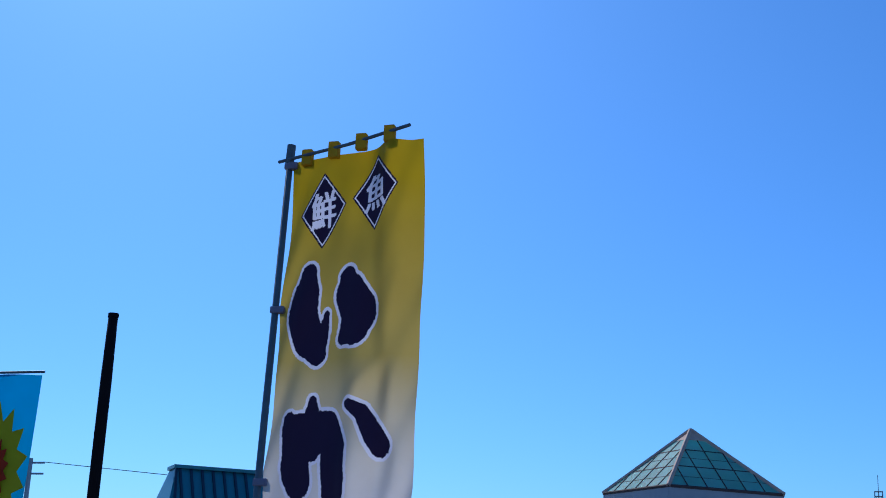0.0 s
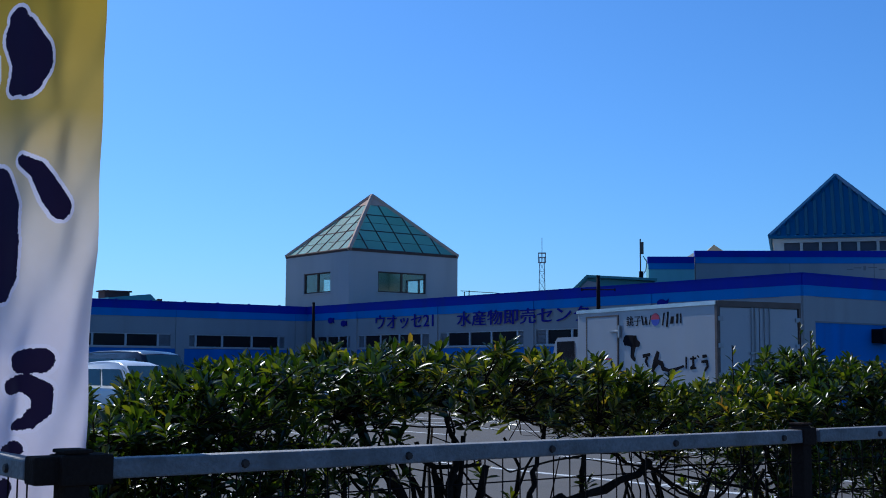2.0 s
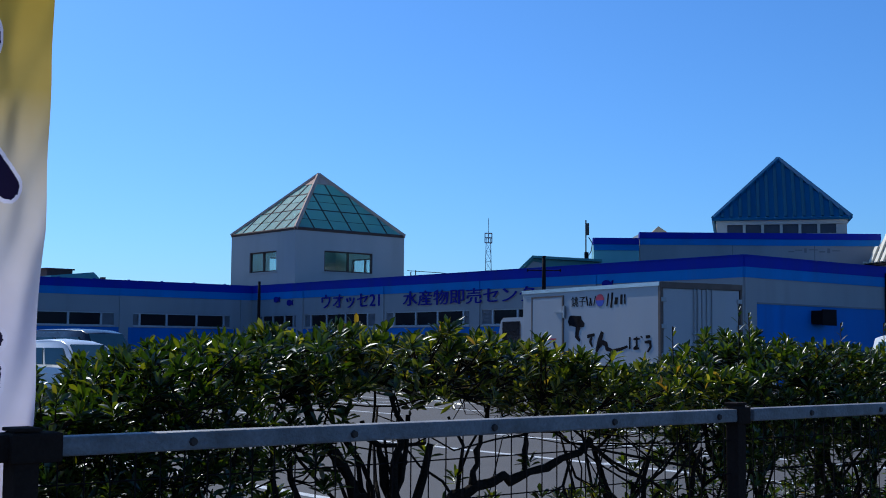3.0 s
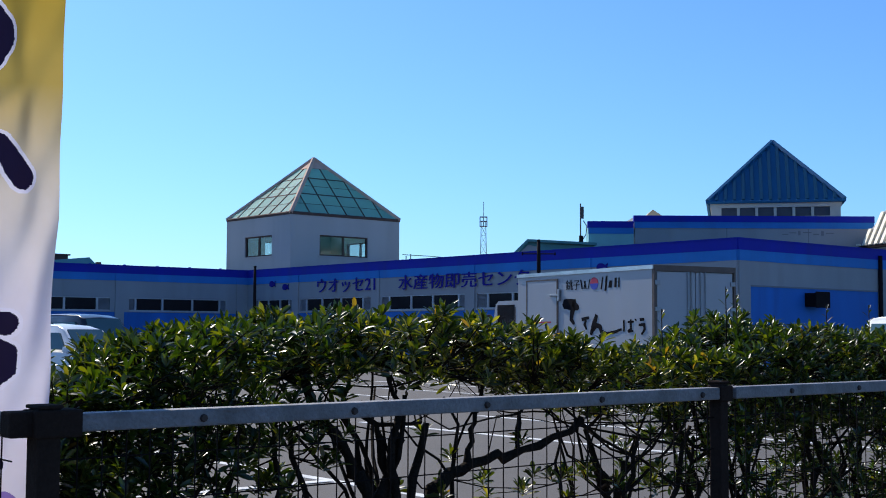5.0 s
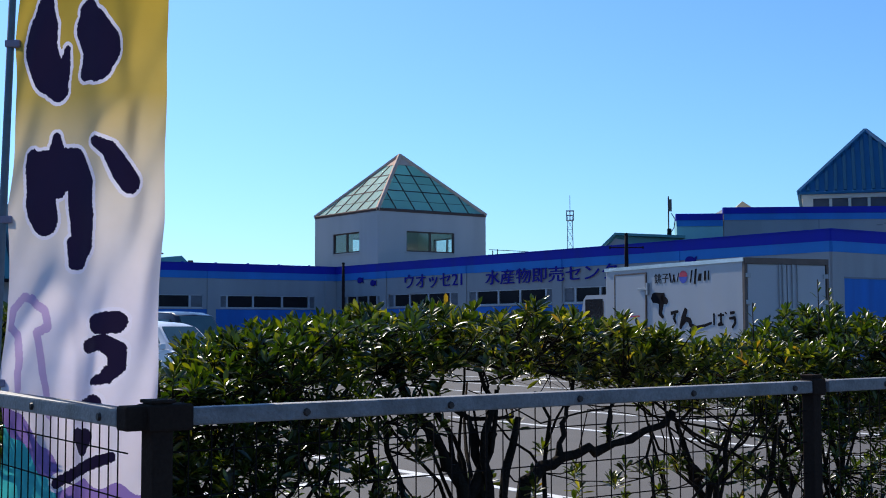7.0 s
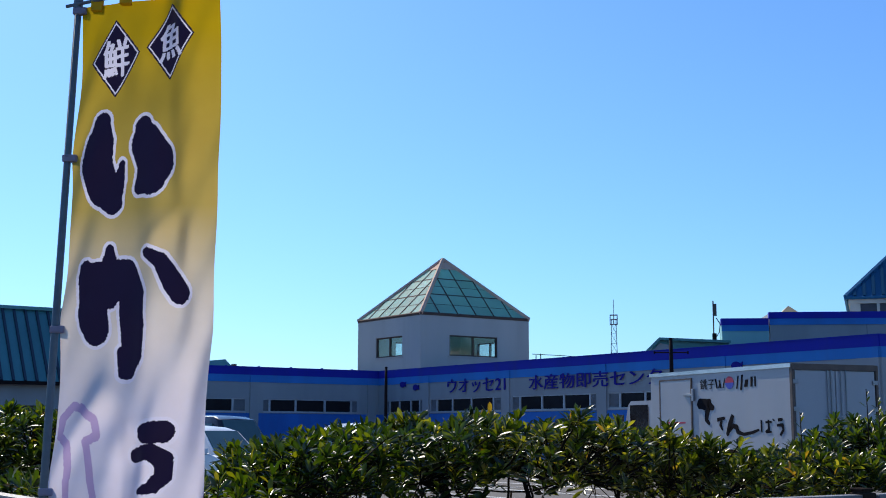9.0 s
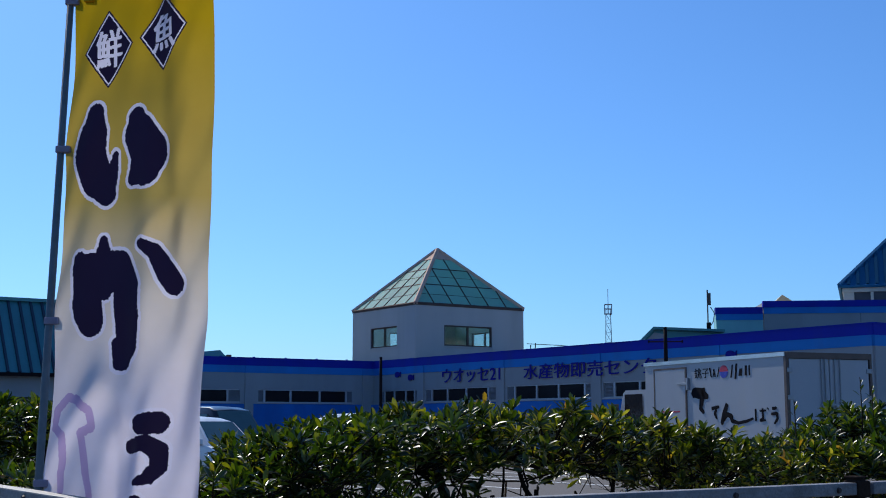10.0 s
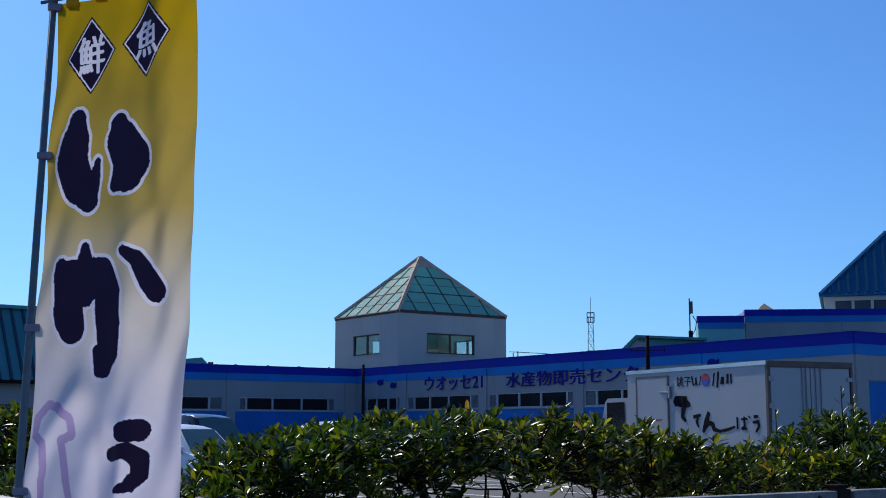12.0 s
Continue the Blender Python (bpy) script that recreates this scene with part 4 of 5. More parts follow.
for a in (0.12, 0.36, 0.60, 0.84):
    tb = bmesh.new()
    box(tb, a * 0.38, a * 0.38 + 0.03, -0.013 - 0.11 * a, 0.009 - 0.11 * a, 2.525 + 0.03 * a, 2.572 + 0.03 * a, bevel=0.003)
    part("loop", tb, cloth("yellow loop cloth", (0.66, 0.43, 0.02)), banner, "yellow cloth loop on the rod")
flag_cloth(banner)

# second banner and its pole
blue_banner = thing("banner", pose(-3.68, 4.6, 0, 0, 0, 20), "blue cloth banner with a yellow and red sunburst", "banner")
part("pole", rod((-0.06, 0.02, 0), (-0.06, 0.02, 2.30), 0.011, 10), POLE_GREY, blue_banner, "", True)
part("cross_rod", rod((-0.08, 0.02, 2.24), (0.47, -0.02, 2.27), 0.006, 8), POLE_GREY, blue_banner)
cb = bmesh.new()
bmesh.ops.create_grid(cb, x_segments=24, y_segments=60, size=0.5)
for v in cb.verts:
    a, d = v.co.x + 0.5, 0.5 - v.co.y
    v.co = (a * 0.45 - 0.05 * d * a, 0.03 * a * math.sin(7 * a + 4 * d), 2.23 - d * 1.5 + 0.03 * a)
part("cloth", cb, cloth("blue banner cloth", (0.02, 0.30, 0.62)), blue_banner, "blue printed cloth", True)
for r, c, y in ((0.20, (0.75, 0.60, 0.02), -0.040), (0.10, (0.65, 0.06, 0.02), -0.052)):
    sb = bmesh.new()
    o = [(0.30 + r * (1.0 if i % 2 else 0.72) * math.cos(i * math.tau / 28) * 0.75, 1.83 + r * 1.5 * (1.0 if i % 2 else 0.72) * math.sin(i * math.tau / 28)) for i in range(28)]
    prism(sb, o, y, y + 0.002)
    part("print", sb, cloth("sunburst print", c), blue_banner)

# ---- poles in the car park ----
def lamp_pole(x, y, h, r, arms, label):
    p = thing("lamp_pole", Matrix.Translation((x, y, 0)), label, "pole", "dark poles in the car park")
    bm = bmesh.new()
    tube(bm, [(0, 0, 0), (0, 0, h * 0.82), (0, 0, h)], [r, r * 0.95, r * 0.8], 12)
    part("shaft", bm, DARK_POLE, p, "", True)
    part("base_plate", boxes((-r * 2, r * 2, -r * 2, r * 2, 0, 0.03)), DARK_POLE, p)
    part("cap", rod((0, 0, h), (0, 0, h + 0.06), r * 0.9, 12), DARK_POLE, p)
    for z, w in arms:
        part("arm", rod((-w, 0, z), (w, 0, z), r * 0.28, 8), DARK_POLE, p)
        for s in (-1, 1):
            part("arm_end", rod((s * w, 0, z - 0.05), (s * w, 0, z + 0.05), r * 0.35, 8), DARK_POLE, p)
    return p


lamp_pole(-7.52, 50.0, 3.93, 0.065, [], "plain dark steel pole in the car park")
lamp_pole(3.46, 44.0, 4.60, 0.075, [(4.15, 0.58)], "dark steel pole with a short cross arm")
lamp_pole(-9.50, 15.0, 5.05, 0.085, [], "tall dark steel pole beside the car park")
util = thing("utility_pole", Matrix.Translation((-42.6, 60, 0)), "distant grey utility pole with cross arms", "utility pole")
part("shaft", tube(bmesh.new(), [(0, 0, 0), (0, 0, 8.3)], [0.18, 0.12], 10), STEEL, util)
for z in (7.4, 8.0):
    part("cross_arm", boxes((-0.9, 0.9, -0.05, 0.05, z, z + 0.1)), STEEL, util)
part("wire", tube(bmesh.new(), [(0.8, 0, 8.1), (8, 2, 7.6), (17, 5, 7.4)], 0.02, 5), DARK_POLE, util)
roof_wire = thing("overhead_wire", Matrix.Translation((0, 0, 0)), "thin overhead wires above the parapet", "wire")
part("wire", tube(bmesh.new(), [(-2.5, 79.2, 6.30), (-0.5, 78.6, 6.15), (3.2, 77, 5.75)], 0.022, 5), DARK_POLE, roof_wire)
part("bracket", boxes((-2.55, -1.55, 79.5, 79.6, 5.95, 6.0), (-2.0, -1.94, 79.5, 79.6, 4.68, 6.35), (-2.3, -2.24, 79.5, 79.6, 4.68, 6.25)), DARK_POLE, roof_wire)

# ---- box truck ----
fwd = Vector((-0.469, 0.883, 0)).normalized()
lft = Vector((-fwd.y, fwd.x, 0))
truck = thing("box_truck", frame_at(Vector((4.80, 28.0, 0)), fwd, lft), "white refrigerated box truck with black brush lettering", "truck")
TL, TWD, Z0, Z1 = 5.85, 2.36, 0.98, 2.90
part("cargo_box", boxes((0.03, TL, -TWD, 0.0, Z0, Z1 - 0.05), bevel=0.015), TRUCK_WHITE, truck, "white insulated cargo box")
part("roof_edge", boxes((0.0, TL + 0.03, -0.06, 0.03, Z1 - 0.09, Z1), (0.0, TL + 0.03, -TWD - 0.03, -TWD + 0.06, Z1 - 0.09, Z1), (TL - 0.03, TL + 0.03, -TWD + 0.06, -0.06, Z1 - 0.09, Z1)), ALU, truck, "bright aluminium roof edge")
part("roof_skin", boxes((0.05, TL - 0.03, -TWD + 0.06, -0.06, Z1 - 0.05, Z1 - 0.02)), TRUCK_WHITE, truck)
part("corner_post", boxes((-0.03, 0.05, -0.055, 0.015, Z0 - 0.05, Z1 - 0.09)), TRUCK_TRIM, truck)
part("corner_post", boxes((-0.03, 0.05, -TWD - 0.015, -TWD + 0.045, Z0 - 0.05, Z1 - 0.09)), TRUCK_TRIM, truck)
part("rear_header", boxes((-0.05, 0.03, -TWD, 0.0, Z1 - 0.14, Z1 - 0.005)), TRUCK_TRIM, truck, "dark rear header with lamps")
part("rear_sill", boxes((-0.05, 0.03, -TWD, 0.0, Z0 - 0.12, Z0 + 0.05)), TRUCK_TRIM, truck)
for y0, y1 in ((-TWD + 0.08, -TWD / 2 - 0.015), (-TWD / 2 + 0.015, -0.08)):
    d = part("rear_door", boxes((-0.02, 0.03, y0, y1, Z0 + 0.05, Z1 - 0.15), bevel=0.008), TRUCK_WHITE, truck, "white rear door")
    inner = y1 - 0.12 if y1 < -TWD / 2 else y0 + 0.12
    part("lock_bar", rod((-0.045, inner, Z0 + 0.02), (-0.045, inner, Z1 - 0.14), 0.018, 8), STEEL, d)
    part("lock_bar", rod((-0.045, 2 * inner - (y1 if y1 < -TWD / 2 else y0) - 0.02, Z0 + 0.02), (-0.045, 2 * inner - (y1 if y1 < -TWD / 2 else y0) - 0.02, Z1 - 0.14), 0.016, 8), STEEL, d)
    part("handle", boxes((-0.07, -0.045, inner - 0.02, inner + 0.16, 1.72, 1.76)), STEEL, d)
    outer = y0 if y1 < -TWD / 2 else y1
    for z in (1.25, 1.9, 2.5):
        part("hinge", boxes((-0.05, -0.02, outer - 0.07, outer + 0.07, z - 0.05, z + 0.05), bevel=0.006), STEEL, d)
sd = part("side_door", boxes((3.95, 5.35, -0.005, 0.025, Z0 + 0.08, Z1 - 0.22), bevel=0.008), TRUCK_WHITE, truck, "white side door")
part("door_seal", boxes((3.90, 3.95, 0, 0.03, Z0 + 0.05, Z1 - 0.18), (5.35, 5.40, 0, 0.03, Z0 + 0.05, Z1 - 0.18), (3.95, 5.35, 0, 0.03, Z1 - 0.22, Z1 - 0.18)), TRUCK_TRIM, sd)
part("latch", boxes((3.80, 4.25, 0.03, 0.06, 2.28, 2.33), (3.78, 3.86, 0.02, 0.07, 2.15, 2.45), bevel=0.008), STEEL, sd)
part("warning_strip", boxes((4.2, 5.0, 0.026, 0.028, 1.60, 1.64)), RED, sd)
lettering("lettering", "銚子", -3.55, 2.42, 0.62, 0.25, 0.004, BLACK_INK, truck, y=-0.004, label="small black characters", turn=180)
for x, w, slant, low, high in ((2.86, 0.055, 0.06, 2.43, 2.66), (2.78, 0.035, -0.06, 2.43, 2.62), (2.70, 0.055, 0.06, 2.43, 2.62), (2.60, 0.035, -0.08, 2.43, 2.66),
                               (2.06, 0.05, -0.07, 2.40, 2.70), (1.90, 0.07, -0.06, 2.36, 2.72), (1.74, 0.07, -0.05, 2.43, 2.60), (1.66, 0.05, -0.03, 2.43, 2.60), (1.50, 0.08, -0.02, 2.43, 2.66), (1.34, 0.05, 0.0, 2.43, 2.66)):
    part("logo_bar", prism(bmesh.new(), [(x - w, low), (x, low), (x + slant, high), (x + slant - w, high)], 0.008, 0.003), BLACK_INK, truck)
for mt, z0, z1 in ((RED, 0.0, math.pi), (LOGO_BLUE, math.pi, math.tau)):
    o = [(2.32 + 0.17 * math.cos(a), 2.55 + 0.15 * math.sin(a)) for a in np.linspace(z0, z1, 14)]
    bm = prism(bmesh.new(), o, 0.003, 0.009)
    part("logo_disc", bm, mt, truck)


def brush_mark(points, parent):
    bm = bmesh.new()
    for (x0, z0, r0), (x1, z1, r1) in zip(points, points[1:]):
        d = Vector((x1 - x0, 0, z1 - z0))
        n = Vector((-d.z, 0, d.x)).normalized()
        c = [Vector((x0, 0, z0)) + n * r0, Vector((x0, 0, z0)) - n * r0, Vector((x1, 0, z1)) - n * r1, Vector((x1, 0, z1)) + n * r1]
        lo = [bm.verts.new(p + Vector((0, 0.003, 0))) for p in c]
        hi = [bm.verts.new(p + Vector((0, 0.009, 0))) for p in c]
        bm.faces.new(lo), bm.faces.new(hi[::-1])
        for i in range(4):
            bm.faces.new((lo[i], lo[(i + 1) % 4], hi[(i + 1) % 4], hi[i]))
        o = [(x1 + r1 * math.cos(a), z1 + r1 * math.sin(a)) for a in np.linspace(0, math.tau, 11)[:-1]]
        prism(bm, o, 0.003, 0.010)
    part("brush_letter", bm, BLACK_INK, parent, "loose black brush character")


BRUSH_MARKS = [
    [(3.67, 2.0, 0.073), (3.56, 2.08, 0.127), (3.29, 2.05, 0.145), (3.05, 1.98, 0.073)],
    [(3.19, 2.19, 0.064), (3.19, 2.06, 0.091), (3.27, 1.88, 0.091), (3.32, 1.69, 0.064), (3.21, 1.6, 0.045)],
    [(2.86, 1.68, 0.045), (2.58, 1.72, 0.036)], [(2.67, 1.67, 0.036), (2.73, 1.56, 0.045), (2.66, 1.45, 0.027)],
    [(2.22, 1.79, 0.055), (2.33, 1.58, 0.082), (2.45, 1.35, 0.055)],
    [(2.41, 1.4, 0.045), (2.22, 1.54, 0.055), (2.08, 1.5, 0.064), (2.04, 1.39, 0.055), (1.81, 1.34, 0.036), (1.48, 1.38, 0.036), (1.24, 1.44, 0.027)],
    [(1.13, 1.66, 0.027), (1.13, 1.41, 0.027)], [(0.98, 1.61, 0.023), (0.77, 1.62, 0.023)],
    [(0.87, 1.67, 0.027), (0.86, 1.44, 0.036), (0.95, 1.4, 0.036), (0.79, 1.4, 0.023)], [(0.71, 1.68, 0.018), (0.66, 1.65, 0.018)],
    [(0.52, 1.66, 0.036), (0.39, 1.67, 0.036)], [(0.56, 1.54, 0.027), (0.36, 1.55, 0.041), (0.34, 1.44, 0.036), (0.44, 1.34, 0.027)],
]
for mark in BRUSH_MARKS:
    brush_mark(mark, truck)
part("chassis", boxes((0.1, 7.3, -TWD + 0.7, -TWD + 0.9, 0.6, 0.95), (0.1, 7.3, -0.9, -0.7, 0.6, 0.95)), TRUCK_TRIM, truck)
part("side_guard", boxes((1.9, 4.6, -0.08, -0.03, 0.45, 0.6), (1.9, 4.6, -0.08, -0.03, 0.72, 0.85)), ALU, truck)
part("rear_bumper", boxes((-0.05, 0.1, -TWD + 0.1, -0.1, 0.45, 0.6)), TRUCK_TRIM, truck)
# cab with rounded front
cb = bmesh.new()
prism(cb, [(5.98, 0.55), (7.62, 0.55), (7.66, 1.25), (7.36, 2.12), (7.22, 2.22), (6.05, 2.22), (5.98, 2.1)], -TWD + 0.2, -0.2)
cab = part("cab", cb, TRUCK_WHITE, truck, "white truck cab")
part("windscreen", prism(bmesh.new(), [(7.652, 1.30), (7.665, 1.31), (7.385, 2.08), (7.372, 2.07)], -TWD + 0.32, -0.32), CAR_GLASS, cab)
part("side_window", boxes((6.35, 7.26, -0.199, -0.19, 1.35, 2.11)), DARK_GLASS, cab)
part("door_line", boxes((6.30, 6.33, -0.199, -0.193, 0.7, 2.05)), TRUCK_TRIM, cab)
part("mirror", boxes((7.45, 7.55, -0.12, 0.10, 1.45, 1.85), bevel=0.02), TRUCK_TRIM, cab)


def wheel(parent, x, y, r, w):
    t = bmesh.new()
    tube(t, [(x, y - w / 2, r), (x, y - w * 0.4, r), (x, y + w * 0.4, r), (x, y + w / 2, r)], [r * 0.92, r, r, r * 0.92], 24)
    wl = part("wheel", t, TYRE, parent, "black tyre on a steel rim", True)
    rb = bmesh.new()
    tube(rb, [(x, y - w / 2 - 0.01, r), (x, y + w / 2 + 0.01, r)], r * 0.58, 18)
    part("rim", rb, STEEL, wl)


for x in (1.35, 6.75):
    for y in (-0.32, -TWD + 0.32):
        wheel(truck, x, y, 0.40, 0.28)

# ---- parked cars ----
def car(m, paint, length, width, height, label, bonnet=0.95, boot=0.35, van=False):
    """A small car; its front points to +x."""
    c = thing("car", m, label, "car", "parked cars")
    hw, belt = width / 2, height * (0.55 if not van else 0.50)
    prof = [(-length / 2, 0.30), (length / 2 - 0.02, 0.28), (length / 2, 0.50), (length / 2 - 0.06, belt - 0.22), (length / 2 - bonnet, belt), (-length / 2 + 0.05, belt + 0.02), (-length / 2 - 0.02, 0.6)]
    bm = bmesh.new()
    prism(bm, prof, -hw, hw)
    bmesh.ops.bevel(bm, geom=bm.edges[:], offset=0.07, segments=3, affect="EDGES", profile=0.6)
    body = part("body", bm, paint, c, "", True)
    bm = bmesh.new()
    x0, x1 = -length / 2 + 0.02, length / 2 - bonnet + 0.12
    lo = [(x0, -hw + 0.03), (x1, -hw + 0.03), (x1, hw - 0.03), (x0, hw - 0.03)]
    tx0, tx1 = x0 + boot, x1 - (0.75 if not van else 0.62)
    hi = [(tx0, -hw + 0.19), (tx1, -hw + 0.19), (tx1, hw - 0.19), (tx0, hw - 0.19)]
    shoulder = height - 0.12
    arch = [(x0, belt - 0.06, 0.03), (tx0, shoulder, 0.19), (tx0 + 0.22, height - 0.05, 0.24), (tx0 + 0.6, height - 0.01, 0.28), ((tx0 + tx1) / 2 + 0.1, height, 0.30),
            (tx1 - 0.35, height - 0.03, 0.28), (tx1, shoulder, 0.19), (x1, belt - 0.06, 0.03)]
    ring = [[bm.verts.new((x, sy * (hw - t), z)) for x, z, t in arch] for sy in (-1, 1)]
    mids = [bm.verts.new((x, 0, z + (0.03 if 0 < k < 7 else 0.0))) for k, (x, z, t) in enumerate(arch)]
    for k in range(7):
        bm.faces.new((ring[0][k], mids[k], mids[k + 1], ring[0][k + 1]))
        bm.faces.new((mids[k], ring[1][k], ring[1][k + 1], mids[k + 1]))
    bm.faces.new(ring[0]), bm.faces.new(ring[1][::-1])
    bmesh.ops.recalc_face_normals(bm, faces=bm.faces[:])
    bmesh.ops.bevel(bm, geom=[e for e in bm.edges if len(e.link_faces) == 2 and e.calc_face_angle(0) > 0.6 and min(q.co.z for q in e.verts) > belt], offset=0.03, segments=2, affect="EDGES", profile=0.6)
    cabin = part("cabin", bm, paint, c, "", True)

    def pane(name, q0, q1, q2, q3, inset0, inset1, inset2, inset3):
        a, b, d, e = (Vector(q) for q in (q0, q1, q2, q3))
        pt = lambda s, t: (a.lerp(b, s)).lerp(e.lerp(d, s), t)
        n = (b - a).cross(e - a).normalized() * 0.035
        g = bmesh.new()
        lo4 = [pt(s, t) for s, t in ((inset0, inset2), (1 - inset1, inset2), (1 - inset1, 1 - inset3), (inset0, 1 - inset3))]
        A4, B4 = [g.verts.new(p - n) for p in lo4], [g.verts.new(p + n) for p in lo4]
        g.faces.new(B4), g.faces.new(A4[::-1])
        for i in range(4):
            g.faces.new((A4[i], A4[(i + 1) % 4], B4[(i + 1) % 4], B4[i]))
        part(name, g, CAR_GLASS, cabin)
    z = belt - 0.06
    L = [Vector((x, y, z)) for x, y in lo]
    T = [Vector((x, y, shoulder)) for x, y in hi]
    pane("windscreen", L[1], L[2], T[2], T[1], 0.06, 0.06, 0.10, 0.03)
    pane("rear_window", L[3], L[0], T[0], T[3], 0.12, 0.12, 0.22, 0.14)
    for i, j in ((0, 1), (2, 3)):
        pane("side_window", L[i], L[j], T[j], T[i], 0.08, 0.50, 0.20, 0.14)
        pane("side_window", L[i], L[j], T[j], T[i], 0.54, 0.12, 0.20, 0.14)
    for y in (-hw + 0.25, hw - 0.25):
        part("headlight", boxes((length / 2 - 0.10, length / 2 - 0.005, y - 0.17, y + 0.17, 0.62, 0.76), bevel=0.03), LAMP_GLASS, body)
        part("mirror", boxes((x1 - 0.42, x1 - 0.28, math.copysign(hw + 0.02, y) - 0.08, math.copysign(hw + 0.02, y) + 0.08, belt, belt + 0.14), bevel=0.03), paint, body)
    part("grille", boxes((length / 2 - 0.05, length / 2 + 0.005, -0.42, 0.42, 0.42, 0.58)), TRUCK_TRIM, body)
    for x in (-length / 2 + 0.65, length / 2 - 0.72):
        for y in (-hw + 0.11, hw - 0.11):
            wheel(c, x, y, 0.29, 0.19)
    return c


# headings in degrees: direction of the bonnet
car(pose(-9.15, 31.0, 0, 0, 0, -37), CAR_WHITE, 3.6, 1.50, 1.50, "white compact car parked with its nose to the hedge", 0.8, 0.25)
car(pose(-10.9, 37.5, 0, 0, 0, -38), CAR_DARK, 4.5, 1.70, 1.84, "dark blue minivan parked behind a white car", 0.7, 0.2, True)
car(pose(-6.3, 38.5, 0, 0, 0, -50), CAR_WHITE, 4.2, 1.66, 1.62, "white car seen through the hedge", 0.9, 0.3)
car(pose(-12.4, 34.0, 0, 0, 0, -52), CAR_DARK, 4.3, 1.68, 1.55, "dark car parked beside a white compact car", 0.95, 0.4)
car(pose(16.0, 41.0, 0, 0, 0, -70), CAR_WHITE, 4.4, 1.7, 1.95, "white van parked by the blue shutter", 0.6, 0.15, True)

# outdoor unit by the wall
ac = thing("outdoor_unit", right.matrix_world @ Matrix.Translation((29.3, -0.75, 0)), "grey outdoor air conditioning unit on a stand", "air conditioner")
part("casing", boxes((-0.5, 0.9, -0.35, 0.35, 0.75, 1.45), bevel=0.03), STEEL, ac)
part("fan_guard", tube(bmesh.new(), [(0.15, -0.36, 1.10), (0.15, -0.38, 1.10)], [0.30, 0.28], 20), TRUCK_TRIM, ac)
part("stand", boxes((-0.45, -0.38, -0.3, 0.3, 0, 0.75), (0.78, 0.85, -0.3, 0.3, 0, 0.75)), TRUCK_TRIM, ac)

# ---- hedge ----
HEDGE_V = [-2.0, 0.35, 1.4, 1.6, 1.82, 2.03, 2.15, 2.4, 2.87, 3.15, 3.45, 3.65, 3.88, 4.0, 4.15, 4.35, 4.75, 5.0, 5.15, 5.3, 5.5, 6.0, 8.5]
HEDGE_Z = [1.36, 1.32, 1.265, 1.29, 1.375, 1.405, 1.435, 1.455, 1.48, 1.465, 1.435, 1.395, 1.345, 1.29, 1.29, 1.325, 1.36, 1.455, 1.50, 1.455, 1.42, 1.405, 1.39]
rng = np.random.default_rng(7)
LT = np.array([0.0, 0.22, 0.55, 0.82, 1.0])
LW = np.array([0.10, 0.42, 0.95, 0.85, 0.10])


def leaf_block(bases, dirs, ups, lens, wids, curls):
    """Vertices and faces of many leaves: a midrib and two folded halves, drooping towards the tip."""
    side = np.cross(dirs, ups)
    side /= np.linalg.norm(side, axis=1, keepdims=True)
    nrm = np.cross(side, dirs)
    rows = []
    for t, w in zip(LT, LW):
        mid = bases + dirs * (lens * t)[:, None] - nrm * (curls * lens * t * t)[:, None]
        half = side * (wids * w / 2)[:, None]
        lift = nrm * (wids * w * 0.24)[:, None]
        rows += [mid - half + lift, mid, mid + half + lift]
    verts = np.stack(rows, 1)
    n = len(bases)
    quad = []
    for r in range(len(LT) - 1):
        for c in range(2):
            a = r * 3 + c
            quad.append((a, a + 1, a + 4, a + 3))
    f = (np.arange(n)[:, None, None] * (len(LT) * 3) + np.array(quad)[None]).reshape(-1, 4)
    return verts.reshape(-1, 3), f


def ruffle(v):
    """Uneven growth along the clipped top."""
    return 0.016 * math.sin(17.3 * v + 2.1) + 0.018 * math.sin(31.0 * v)


